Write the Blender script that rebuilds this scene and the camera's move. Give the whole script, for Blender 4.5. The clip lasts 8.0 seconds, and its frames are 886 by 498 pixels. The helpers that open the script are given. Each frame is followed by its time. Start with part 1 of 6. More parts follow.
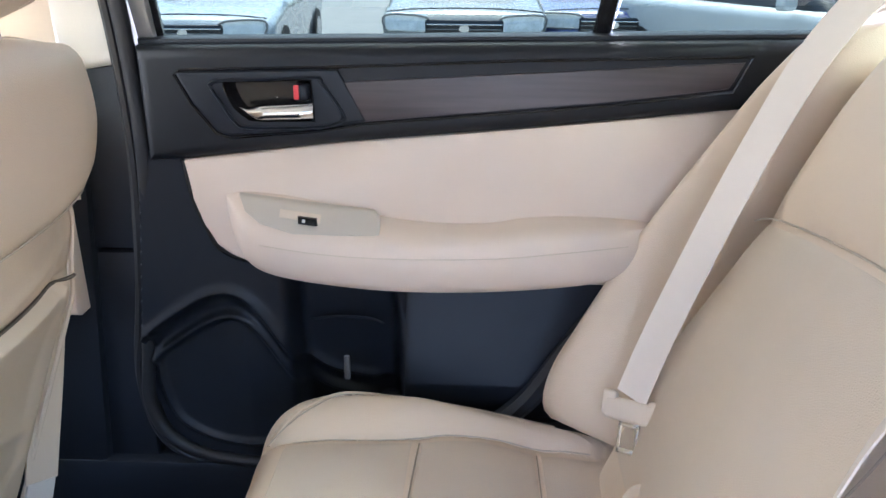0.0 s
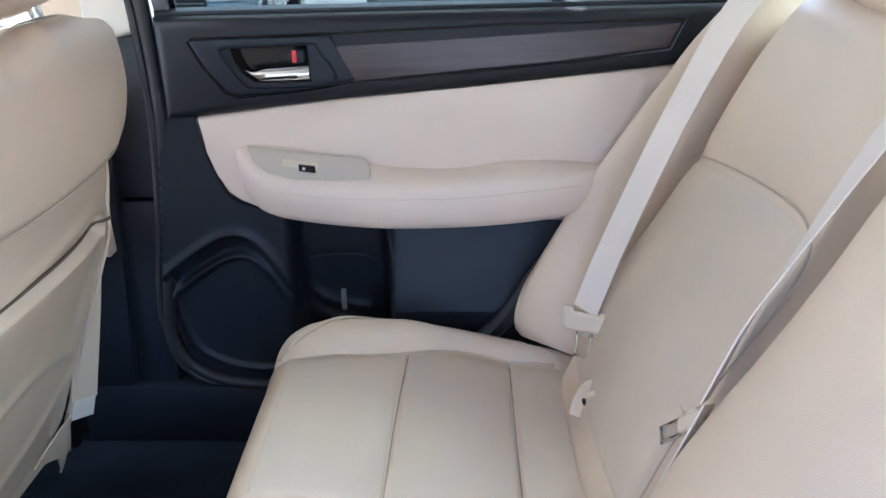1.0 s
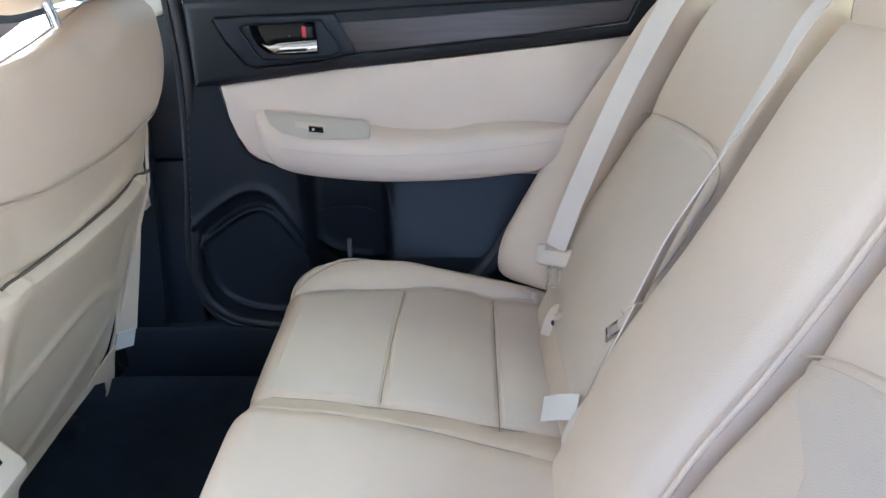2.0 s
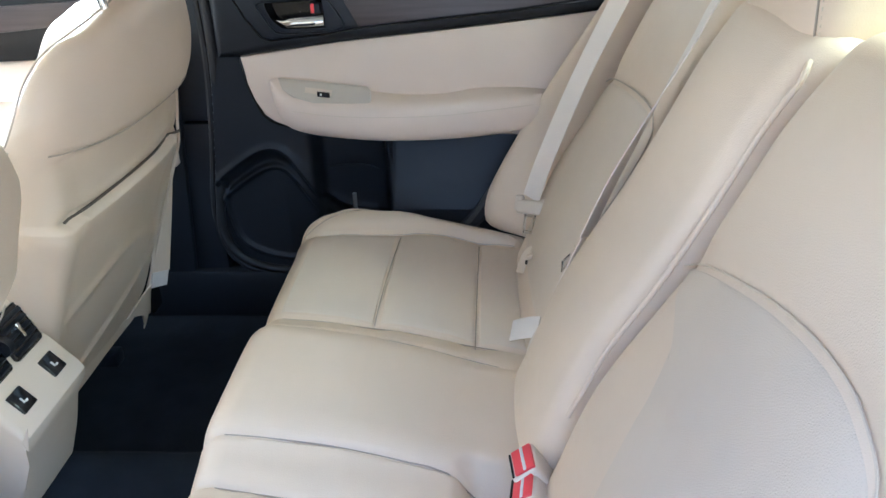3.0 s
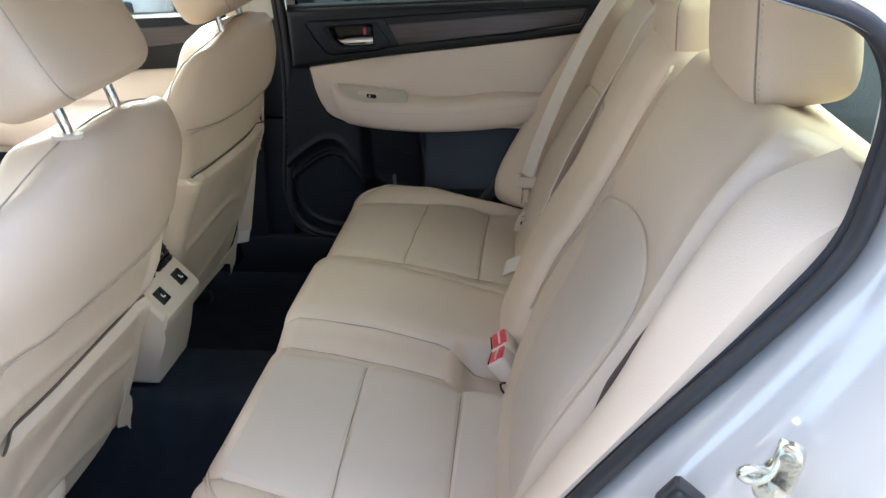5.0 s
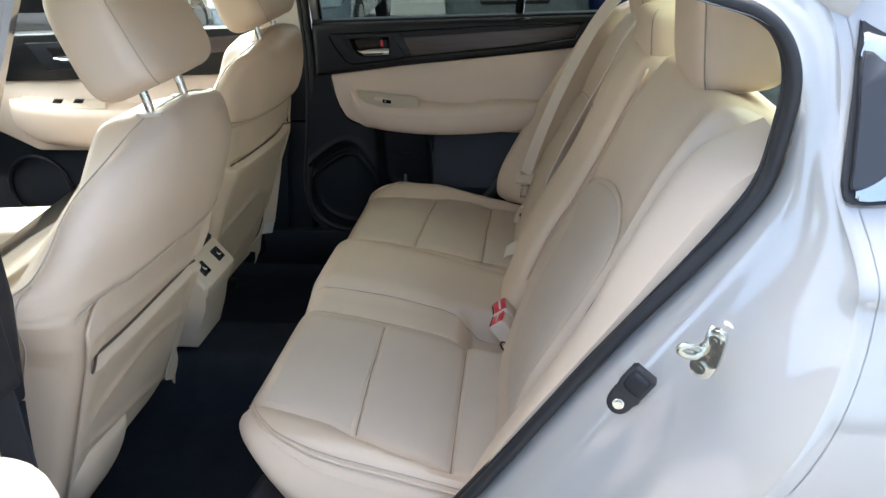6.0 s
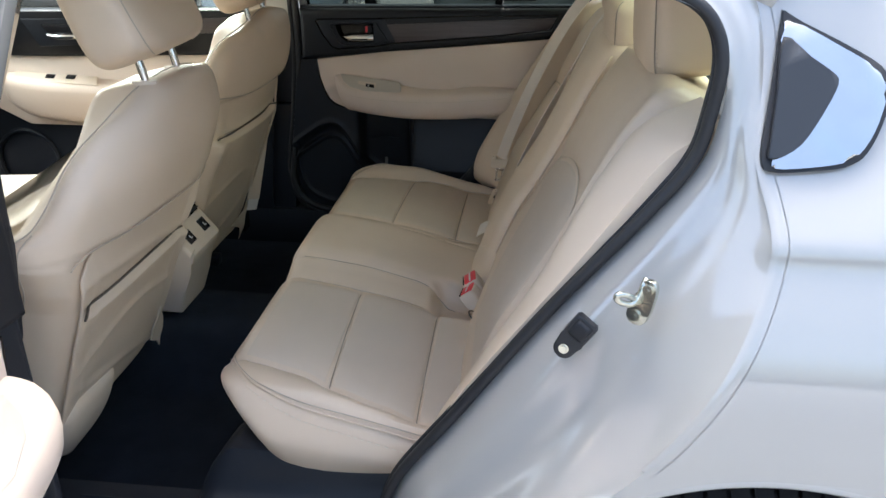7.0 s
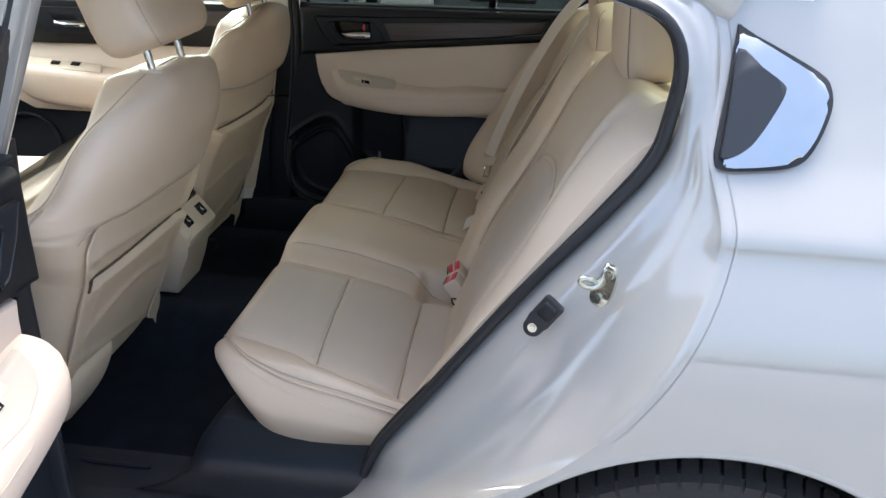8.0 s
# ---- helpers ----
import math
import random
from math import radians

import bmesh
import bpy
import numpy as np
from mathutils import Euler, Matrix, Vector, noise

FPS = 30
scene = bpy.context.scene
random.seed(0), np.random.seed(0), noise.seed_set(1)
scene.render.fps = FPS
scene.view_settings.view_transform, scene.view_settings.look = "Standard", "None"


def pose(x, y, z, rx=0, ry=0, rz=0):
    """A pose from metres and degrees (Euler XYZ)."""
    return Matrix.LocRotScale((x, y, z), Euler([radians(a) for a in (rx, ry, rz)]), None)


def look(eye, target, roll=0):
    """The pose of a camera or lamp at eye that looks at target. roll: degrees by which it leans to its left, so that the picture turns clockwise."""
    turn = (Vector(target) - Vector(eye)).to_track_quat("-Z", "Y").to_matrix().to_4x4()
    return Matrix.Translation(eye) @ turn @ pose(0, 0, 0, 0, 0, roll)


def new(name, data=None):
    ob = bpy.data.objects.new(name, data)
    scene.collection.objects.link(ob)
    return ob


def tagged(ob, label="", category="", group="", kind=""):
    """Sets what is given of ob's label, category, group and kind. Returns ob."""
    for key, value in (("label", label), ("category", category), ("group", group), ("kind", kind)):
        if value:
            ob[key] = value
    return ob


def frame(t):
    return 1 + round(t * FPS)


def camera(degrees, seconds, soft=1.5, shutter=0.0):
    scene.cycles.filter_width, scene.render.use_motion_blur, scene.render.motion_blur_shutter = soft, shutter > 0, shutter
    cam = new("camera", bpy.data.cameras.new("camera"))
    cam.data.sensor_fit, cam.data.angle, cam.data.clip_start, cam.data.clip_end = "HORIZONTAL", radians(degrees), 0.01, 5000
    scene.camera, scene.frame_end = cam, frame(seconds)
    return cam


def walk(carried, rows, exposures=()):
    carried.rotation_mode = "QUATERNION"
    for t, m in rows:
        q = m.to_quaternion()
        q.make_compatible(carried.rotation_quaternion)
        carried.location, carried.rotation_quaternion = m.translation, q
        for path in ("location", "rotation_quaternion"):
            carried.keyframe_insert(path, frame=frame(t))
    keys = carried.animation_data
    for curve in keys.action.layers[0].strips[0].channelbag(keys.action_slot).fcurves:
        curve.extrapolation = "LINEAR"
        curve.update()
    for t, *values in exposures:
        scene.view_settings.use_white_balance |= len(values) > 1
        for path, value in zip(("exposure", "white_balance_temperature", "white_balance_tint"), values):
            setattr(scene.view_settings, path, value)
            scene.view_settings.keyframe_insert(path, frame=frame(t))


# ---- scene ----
cam = camera(60.5, 8.0)
PATH = [
    (0, (0.384, -0.293, 1.128), (0.33, 1.567, 0.395), 0.4),
    (0.5, (0.387, -0.381, 1.133), (0.35, 1.465, 0.364), -0.1),
    (1, (0.398, -0.459, 1.158), (0.375, 1.364, 0.334), -0.5),
    (1.5, (0.415, -0.546, 1.169), (0.38, 1.265, 0.321), -1.1),
    (2.8, (0.478, -0.819, 1.197), (0.4, 0.971, 0.31), -1.3),
    (3, (0.498, -0.848, 1.215), (0.393, 0.925, 0.296), -1.9),
    (3.5, (0.552, -0.947, 1.254), (0.397, 0.821, 0.331), -2.2),
    (4, (0.594, -1.067, 1.257), (0.39, 0.702, 0.347), -2.6),
    (4.5, (0.606, -1.178, 1.282), (0.375, 0.602, 0.399), -2.7),
    (5.8, (0.596, -1.51, 1.308), (0.372, 0.293, 0.473), -1.9),
    (6, (0.611, -1.544, 1.305), (0.38, 0.268, 0.49), -1.7),
    (6.5, (0.631, -1.608, 1.304), (0.42, 0.206, 0.49), -0.8),
    (7, (0.647, -1.651, 1.299), (0.457, 0.161, 0.475), 0.3),
    (7.5, (0.662, -1.697, 1.311), (0.487, 0.115, 0.483), 1.4),
    (8, (0.674, -1.736, 1.315), (0.501, 0.078, 0.49), 2.3),
]
EXPOSURES = [(0.0, 3.8, 5450, 13), (1.5, 3.6, 5050, 10), (3.0, 3.35, 5350, 7), (4.5, 2.75, 5850, 7), (6.0, 2.3, 6100, 5), (8.0, 1.92, 6150, 7)]
walk(cam, [(t, look(eye, target, roll)) for t, eye, target, roll in PATH], EXPOSURES)

# ---- light ----
SUN_EL, SUN_ROT = radians(71), radians(-5)
world = bpy.data.worlds.new("sky")
scene.world = world
world.use_nodes = True
wn = world.node_tree.nodes
sky = wn.new("ShaderNodeTexSky")
sky.sky_type = "NISHITA"
sky.sun_disc = False
sky.sun_elevation, sky.sun_rotation = SUN_EL, SUN_ROT
sky.air_density, sky.dust_density, sky.ozone_density = 1.0, 6.0, 0.4
wn["Background"].inputs["Strength"].default_value = 0.15
world.node_tree.links.new(sky.outputs["Color"], wn["Background"].inputs["Color"])
sun_data = bpy.data.lights.new("sun", "SUN")
sun_data.energy, sun_data.angle, sun_data.color = 0.7, radians(18), (1.0, 0.95, 0.88)
sun = new("sun", sun_data)
# a veiled sun high over the far side: the open door lies in the shade
sun.matrix_world = look((0.0, 3.1, 9.6), (0.2, 0.0, 0.6))


def window_fill(name, watts, wide, high, at, towards):
    """An added area lamp in the opening of one of the car's large windows, boosting the sky's light inside."""
    data = bpy.data.lights.new(name, "AREA")
    data.shape, data.size, data.size_y, data.energy = "RECTANGLE", wide, high, watts
    data.color = (1.0, 0.98, 0.91)
    lamp = new(name, data)
    lamp.matrix_world = look(at, Vector(at) + Vector(towards))


# fill lamps added on top of the sky to brighten the cabin
window_fill("windscreen_sky_fill", 3.2, 1.10, 0.66, (-1.49, 0.0, 1.17), (0.505, 0, -0.863))
window_fill("rear_glass_sky_fill", 2.3, 1.02, 0.40, (1.17, 0.0, 1.315), (-0.466, 0, -0.885))
window_fill("far_front_window_sky_fill", 4.6, 0.90, 0.20, (-0.72, 0.725, 1.14), (0.12, -0.94, -0.32))

# ---- materials ----


def material(name, colour, rough=0.5, metal=0.0, grain=0.0, grain_scale=300.0, kind="noise", vary=0.12, vary_scale=6.0,
             coat=0.0, stretch=(1, 1, 1), spec=0.5, rough_vary=0.08, sheen=0.0):
    m = bpy.data.materials.new(name)
    m.use_nodes = True
    n, l = m.node_tree.nodes, m.node_tree.links
    b = n["Principled BSDF"]
    b.inputs["Metallic"].default_value = metal
    b.inputs["Coat Weight"].default_value = coat
    b.inputs["Coat Roughness"].default_value = 0.04
    b.inputs["Coat IOR"].default_value = 1.65
    b.inputs["Specular IOR Level"].default_value = spec
    if sheen:
        b.inputs["Sheen Weight"].default_value = sheen
    co = n.new("ShaderNodeTexCoord")
    mp = n.new("ShaderNodeMapping")
    mp.inputs["Scale"].default_value = stretch
    l.new(co.outputs["Object"], mp.inputs["Vector"])
    big = n.new("ShaderNodeTexNoise")
    big.inputs["Scale"].default_value = vary_scale
    big.inputs["Detail"].default_value = 5
    l.new(mp.outputs["Vector"], big.inputs["Vector"])
    mix = n.new("ShaderNodeMix")
    mix.data_type = "RGBA"
    mix.inputs["A"].default_value = (*[c * (1 - vary) for c in colour], 1)
    mix.inputs["B"].default_value = (*[min(1, c * (1 + vary)) for c in colour], 1)
    l.new(big.outputs["Fac"], mix.inputs["Factor"])
    l.new(mix.outputs["Result"], b.inputs["Base Color"])
    mid = n.new("ShaderNodeTexNoise")
    mid.inputs["Scale"].default_value = vary_scale * 7
    l.new(mp.outputs["Vector"], mid.inputs["Vector"])
    rr = n.new("ShaderNodeMapRange")
    rr.inputs["To Min"].default_value, rr.inputs["To Max"].default_value = max(0.02, rough - rough_vary), min(1, rough + rough_vary)
    l.new(mid.outputs["Fac"], rr.inputs["Value"])
    l.new(rr.outputs["Result"], b.inputs["Roughness"])
    if grain:
        if kind == "cell":
            tex = n.new("ShaderNodeTexVoronoi")
            tex.feature = "DISTANCE_TO_EDGE"
            out = tex.outputs["Distance"]
        else:
            tex = n.new("ShaderNodeTexNoise")
            tex.inputs["Detail"].default_value = 3
            out = tex.outputs["Fac"]
        tex.inputs["Scale"].default_value = grain_scale
        l.new(mp.outputs["Vector"], tex.inputs["Vector"])
        bump = n.new("ShaderNodeBump")
        bump.inputs["Strength"].default_value = grain
        bump.inputs["Distance"].default_value = 0.002
        l.new(out, bump.inputs["Height"])
        l.new(bump.outputs["Normal"], b.inputs["Normal"])
    return m


def glass(name, tint, gloss=0.9):
    m = bpy.data.materials.new(name)
    m.use_nodes = True
    n, l = m.node_tree.nodes, m.node_tree.links
    n.remove(n["Principled BSDF"])
    clear = n.new("ShaderNodeBsdfTransparent")
    clear.inputs["Color"].default_value = (*tint, 1)
    shine = n.new("ShaderNodeBsdfGlossy")
    shine.inputs["Roughness"].default_value = 0.01
    shine.inputs["Color"].default_value = (gloss, gloss, gloss, 1)
    f = n.new("ShaderNodeFresnel")
    f.inputs["IOR"].default_value = 1.5
    mix = n.new("ShaderNodeMixShader")
    l.new(f.outputs["Fac"], mix.inputs["Fac"])
    l.new(clear.outputs["BSDF"], mix.inputs[1])
    l.new(shine.outputs["BSDF"], mix.inputs[2])
    l.new(mix.outputs["Shader"], n["Material Output"].inputs["Surface"])
    return m


LEATHER = material("beige_leather", (0.67, 0.54, 0.405), 0.45, grain=0.22, grain_scale=420, kind="cell", vary=0.05, vary_scale=9)
PERF = material("perforated_leather_insert", (0.62, 0.517, 0.405), 0.5, grain=0.3, grain_scale=420, kind="cell", vary=0.05, vary_scale=11)
VINYL = material("beige_door_vinyl", (0.70, 0.575, 0.475), 0.5, grain=0.15, grain_scale=500, kind="cell", vary=0.04, vary_scale=7)
SWITCH_BEIGE = material("greyish_switch_plastic", (0.54, 0.475, 0.40), 0.45, grain=0.12, grain_scale=900, vary=0.03)
HARD = material("beige_hard_plastic", (0.66, 0.56, 0.45), 0.45, grain=0.12, grain_scale=900, vary=0.03)
THREAD = material("beige_thread", (0.66, 0.57, 0.45), 0.7, grain=0.3, grain_scale=2500)
# seam browns with the sewn groove's shade put into the colour, strong and weak
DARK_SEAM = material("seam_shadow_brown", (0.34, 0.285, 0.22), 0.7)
SOFT_SEAM = material("soft_seam_beige", (0.47, 0.40, 0.315), 0.7)
# dark brown that stands for the shade under the pocket's lip
POCKET_SHADE = material("pocket_slit_shade", (0.12, 0.095, 0.072), 0.8)
ARCH_SEAM = material("pale_arch_seam", (0.60, 0.50, 0.38), 0.7)
FELT = material("brown_felt", (0.11, 0.08, 0.064), 0.95, grain=0.5, grain_scale=600)
BLACK = material("black_grained_plastic", (0.0115, 0.0145, 0.021), 0.44, grain=0.25, grain_scale=700, vary=0.2, vary_scale=5, spec=0.35)
SOFT_BLACK = material("black_soft_trim", (0.0085, 0.010, 0.0135), 0.5, grain=0.12, grain_scale=500, kind="cell", vary=0.15, vary_scale=5, spec=0.35)
GLOSS_BLACK = material("gloss_black_plastic", (0.01, 0.01, 0.012), 0.2, vary=0.1)
CARPET = material("black_carpet", (0.019, 0.025, 0.036), 0.95, grain=1.0, grain_scale=900, vary=0.4, vary_scale=20, spec=0.15)
RUBBER = material("black_rubber", (0.014, 0.015, 0.018), 0.5, grain=0.2, grain_scale=800, vary=0.2, vary_scale=12)
TYRE = material("tyre_rubber", (0.022, 0.021, 0.02), 0.75, grain=0.4, grain_scale=300, vary=0.3, vary_scale=25)
WOOD = material("dark_brushed_trim", (0.065, 0.053, 0.056), 0.33, grain=0.08, grain_scale=300, vary=0.45, vary_scale=5, stretch=(1.5, 12, 28))
BRIGHT = material("brushed_bright_trim", (0.56, 0.57, 0.58), 0.20, 1.0, grain=0.05, grain_scale=300, vary=0.10, vary_scale=25)
CHROME = material("satin_chrome", (0.80, 0.80, 0.80), 0.14, 1.0, vary=0.04)
STEEL = material("plated_steel", (0.62, 0.62, 0.54), 0.22, 1.0, grain=0.1, grain_scale=200, vary=0.15, vary_scale=40)
PAINT = material("pearl_white_paint", (0.385, 0.38, 0.362), 0.10, spec=0.9, coat=1.0, vary=0.01, vary_scale=2, rough_vary=0.01)
WEBBING = material("cream_belt_webbing", (0.74, 0.66, 0.58), 0.6, grain=0.12, grain_scale=700, vary=0.04, vary_scale=30, stretch=(1, 1, 2))
RED = material("red_plastic", (0.72, 0.06, 0.07), 0.35, vary=0.05)
GREY_TRIM = material("pale_grey_headliner", (0.66, 0.64, 0.59), 0.85, grain=0.4, grain_scale=800, vary=0.05)
DIM_GREY = material("dim_grey_plastic", (0.16, 0.16, 0.16), 0.5, vary=0.1)
LAMP_GLASS = material("pale_lamp_glass", (0.62, 0.66, 0.66), 0.12, vary=0.45, vary_scale=16)
ICON = material("pale_icon_print", (0.62, 0.62, 0.6), 0.5)
FLAP = material("cream_label_cloth", (0.70, 0.64, 0.57), 0.7, grain=0.3, grain_scale=1200)
ALLOY = material("silver_alloy", (0.5, 0.5, 0.52), 0.3, 0.9, vary=0.05)
ASPHALT = material("asphalt", (0.26, 0.255, 0.245), 0.9, grain=0.8, grain_scale=60, vary=0.25, vary_scale=1.2)
TINT = glass("green_tinted_glass", (0.84, 0.91, 0.82))
GREEN = glass("green_rear_glass", (0.80, 0.90, 0.72))
PRIVATE = glass("dark_privacy_glass", (0.12, 0.145, 0.13))
CLEAR = glass("clear_glass", (0.85, 0.92, 0.88))
PRIVACY = material("dark_fixed_glass", (0.03, 0.032, 0.035), 0.10, vary=0.02, rough_vary=0.01)

# ---- mesh helpers ----


def from_grid(verts, nu, nv, close_u=False, close_v=False, cap=False):
    """A bmesh from a grid of points, index i * nv + j."""
    bm = bmesh.new()
    vs = [bm.verts.new(p) for p in verts]
    for i in range(nu if close_u else nu - 1):
        for j in range(nv if close_v else nv - 1):
            a, b = i * nv + j, ((i + 1) % nu) * nv + j
            c, d = ((i + 1) % nu) * nv + (j + 1) % nv, i * nv + (j + 1) % nv
            try:
                bm.faces.new((vs[a], vs[b], vs[c], vs[d]))
            except ValueError:
                pass
    if cap and close_v:
        bm.faces.new(vs[:nv])
        bm.faces.new(list(reversed(vs[(nu - 1) * nv:])))
    return bm


def finish(bm, flip=False, smooth=38):
    bmesh.ops.remove_doubles(bm, verts=bm.verts, dist=1e-5)
    bmesh.ops.recalc_face_normals(bm, faces=bm.faces)
    if flip:
        bmesh.ops.reverse_faces(bm, faces=bm.faces)
    limit = radians(smooth)
    for f in bm.faces:
        f.smooth = True
    for e in bm.edges:
        if len(e.link_faces) == 2 and e.calc_face_angle(0) > limit:
            e.smooth = False
    return bm


def thing(name, at, label, category, group="", kind=""):
    e = new(name)
    e.empty_display_size = 0.05
    e.matrix_world = Matrix.Translation(at)
    return tagged(e, label, category, group, kind)


def part(name, bm, mat, parent=None, label="", xf=None, smooth=38):
    """Links a bmesh as one mesh under a thing or a part."""
    if xf is not None:
        bm.transform(xf)
    finish(bm, smooth=smooth)
    me = bpy.data.meshes.new(name)
    bm.to_mesh(me)
    bm.free()
    me.materials.append(mat)
    ob = new(name, me)
    if parent is not None:
        ob.parent = parent
        root = parent
        while root.parent:
            root = root.parent
        ob.matrix_parent_inverse = root.matrix_basis.inverted() if parent == root else Matrix()
    if label:
        ob["label"] = label
    return ob


def smooth_path(pts, per=8, closed=False):
    """Catmull-Rom through points."""
    p = [Vector(q) for q in pts]
    n = len(p)
    out = []
    for i in range(n if closed else n - 1):
        if closed:
            a, b, c, d = p[i - 1], p[i], p[(i + 1) % n], p[(i + 2) % n]
        else:
            a, b, c, d = p[max(i - 1, 0)], p[i], p[i + 1], p[min(i + 2, n - 1)]
        for k in range(per):
            t = k / per
            out.append(0.5 * (2 * b + (c - a) * t + (2 * a - 5 * b + 4 * c - d) * t * t + (3 * b - a - 3 * c + d) * t ** 3))
    if not closed:
        out.append(p[-1])
    return out


def sweep(pts, section, up=None, closed=False, cap=True):
    """Sweeps a closed 2D section (side, up) along points; up is a fixed direction, or one for each point."""
    n, ring = len(pts), len(section)
    verts = []
    for i, p in enumerate(pts):
        a = pts[i - 1] if (i or closed) else p
        b = pts[(i + 1) % n] if (i < n - 1 or closed) else p
        t = (b - a).normalized()
        u = Vector(up[i]) if isinstance(up, list) else Vector(up or (0.13, 0.21, 0.97))
        s = t.cross(u).normalized()
        w = s.cross(t)
        for x, y in section:
            verts.append(p + s * x + w * y)
    return from_grid(verts, n, ring, closed, True, cap and not closed)


def circle(r, n=8, ry=None):
    return [(r * math.cos(2 * math.pi * k / n), (ry or r) * math.sin(2 * math.pi * k / n)) for k in range(n)]


def flat_section(w, t):
    return [(-w / 2, -t / 2), (w / 2, -t / 2), (w / 2, t / 2), (-w / 2, t / 2)]


def tube(pts, r, n=8, per=8, closed=False, up=None, ry=None):
    return sweep(smooth_path(pts, per, closed), circle(r, n, ry), up, closed)


def box(x0, x1, y0, y1, z0, z1, r=0.004, seg=2):
    bm = bmesh.new()
    bmesh.ops.create_cube(bm, size=1)
    bm.transform(Matrix.Translation(((x0 + x1) / 2, (y0 + y1) / 2, (z0 + z1) / 2)) @ Matrix.Diagonal((x1 - x0, y1 - y0, z1 - z0, 1)))
    if r:
        bmesh.ops.bevel(bm, geom=bm.edges[:], offset=r, segments=seg, affect="EDGES", profile=0.5)
    return bm


def slab(outline, y_front, y_back, r=0.004, seg=2, curve=0, lean=None):
    """A plate with an outline in x and z, from y_front (seen side) to y_back, its seen edge rounded. lean(x, z): added to y."""
    pts = [(x, z) for x, z in outline]
    if curve:
        pts = [(v.x, v.y) for v in smooth_path([(x, z, 0) for x, z in pts], curve, True)]
    bm = bmesh.new()
    front = [bm.verts.new((x, y_front, z)) for x, z in pts]
    back = [bm.verts.new((x, y_back, z)) for x, z in pts]
    n = len(pts)
    f = bm.faces.new(front)
    bm.faces.new(list(reversed(back)))
    for i in range(n):
        bm.faces.new((front[i], back[i], back[(i + 1) % n], front[(i + 1) % n]))
    if r:
        bmesh.ops.bevel(bm, geom=[e for e in f.edges], offset=r, segments=seg, affect="EDGES", profile=0.5)
    bmesh.ops.triangulate(bm, faces=[f for f in bm.faces if len(f.verts) > 4])
    if lean:
        for v in bm.verts:
            v.co.y += lean(v.co.x, v.co.z)
    return bm


def dist_to(px, py, line):
    """Distance of arrays of points to a polyline in the plane."""
    best = np.full(px.shape, 9.0)
    for (ax, ay), (bx, by) in zip(line, line[1:]):
        dx, dy = bx - ax, by - ay
        t = np.clip(((px - ax) * dx + (py - ay) * dy) / (dx * dx + dy * dy + 1e-12), 0, 1)
        best = np.minimum(best, np.hypot(px - ax - t * dx, py - ay - t * dy))
    return best


def groove(px, py, lines, depth=0.005, width=0.0035, soft=0.004, soft_width=0.02):
    """A stitched seam: a narrow cut in a wide soft dip."""
    out = np.zeros(px.shape)
    for line in lines:
        d = dist_to(px, py, [(v.x, v.y) for v in smooth_path([(a, b, 0) for a, b in line], 6)])
        out -= depth * np.exp(-(d / width) ** 2) + soft * np.exp(-(d / soft_width) ** 2)
    return out


def waves(px, py, amount, seed, n=7, low=8, high=32):
    """Gentle uneven swell of stretched leather."""
    rng = np.random.RandomState(seed)
    out = np.zeros(px.shape)
    for _ in range(n):
        a, k, ph = rng.uniform(0, 6.28), rng.uniform(low, high), rng.uniform(0, 6.28)
        out += np.sin((px * np.cos(a) + py * np.sin(a)) * k + ph) / n
    return out * amount


def unfolded(a0, a1, er, depth, res, skirt=7, arc=6):
    pos, drop = [], []
    for k in range(skirt):
        pos.append(a0), drop.append(depth + (er - depth) * k / skirt)
    for k in range(arc):
        g = math.pi / 2 * k / arc
        pos.append(a0 + er * (1 - math.cos(g))), drop.append(er * (1 - math.sin(g)))
    n = max(2, int((a1 - a0 - 2 * er) / res))
    for k in range(n + 1):
        pos.append(a0 + er + (a1 - a0 - 2 * er) * k / n), drop.append(0.0)
    for k in range(arc - 1, -1, -1):
        g = math.pi / 2 * k / arc
        pos.append(a1 - er * (1 - math.cos(g))), drop.append(er * (1 - math.sin(g)))
    for k in range(skirt - 1, -1, -1):
        pos.append(a1), drop.append(depth + (er - depth) * k / skirt)
    return np.array(pos), np.array(drop)


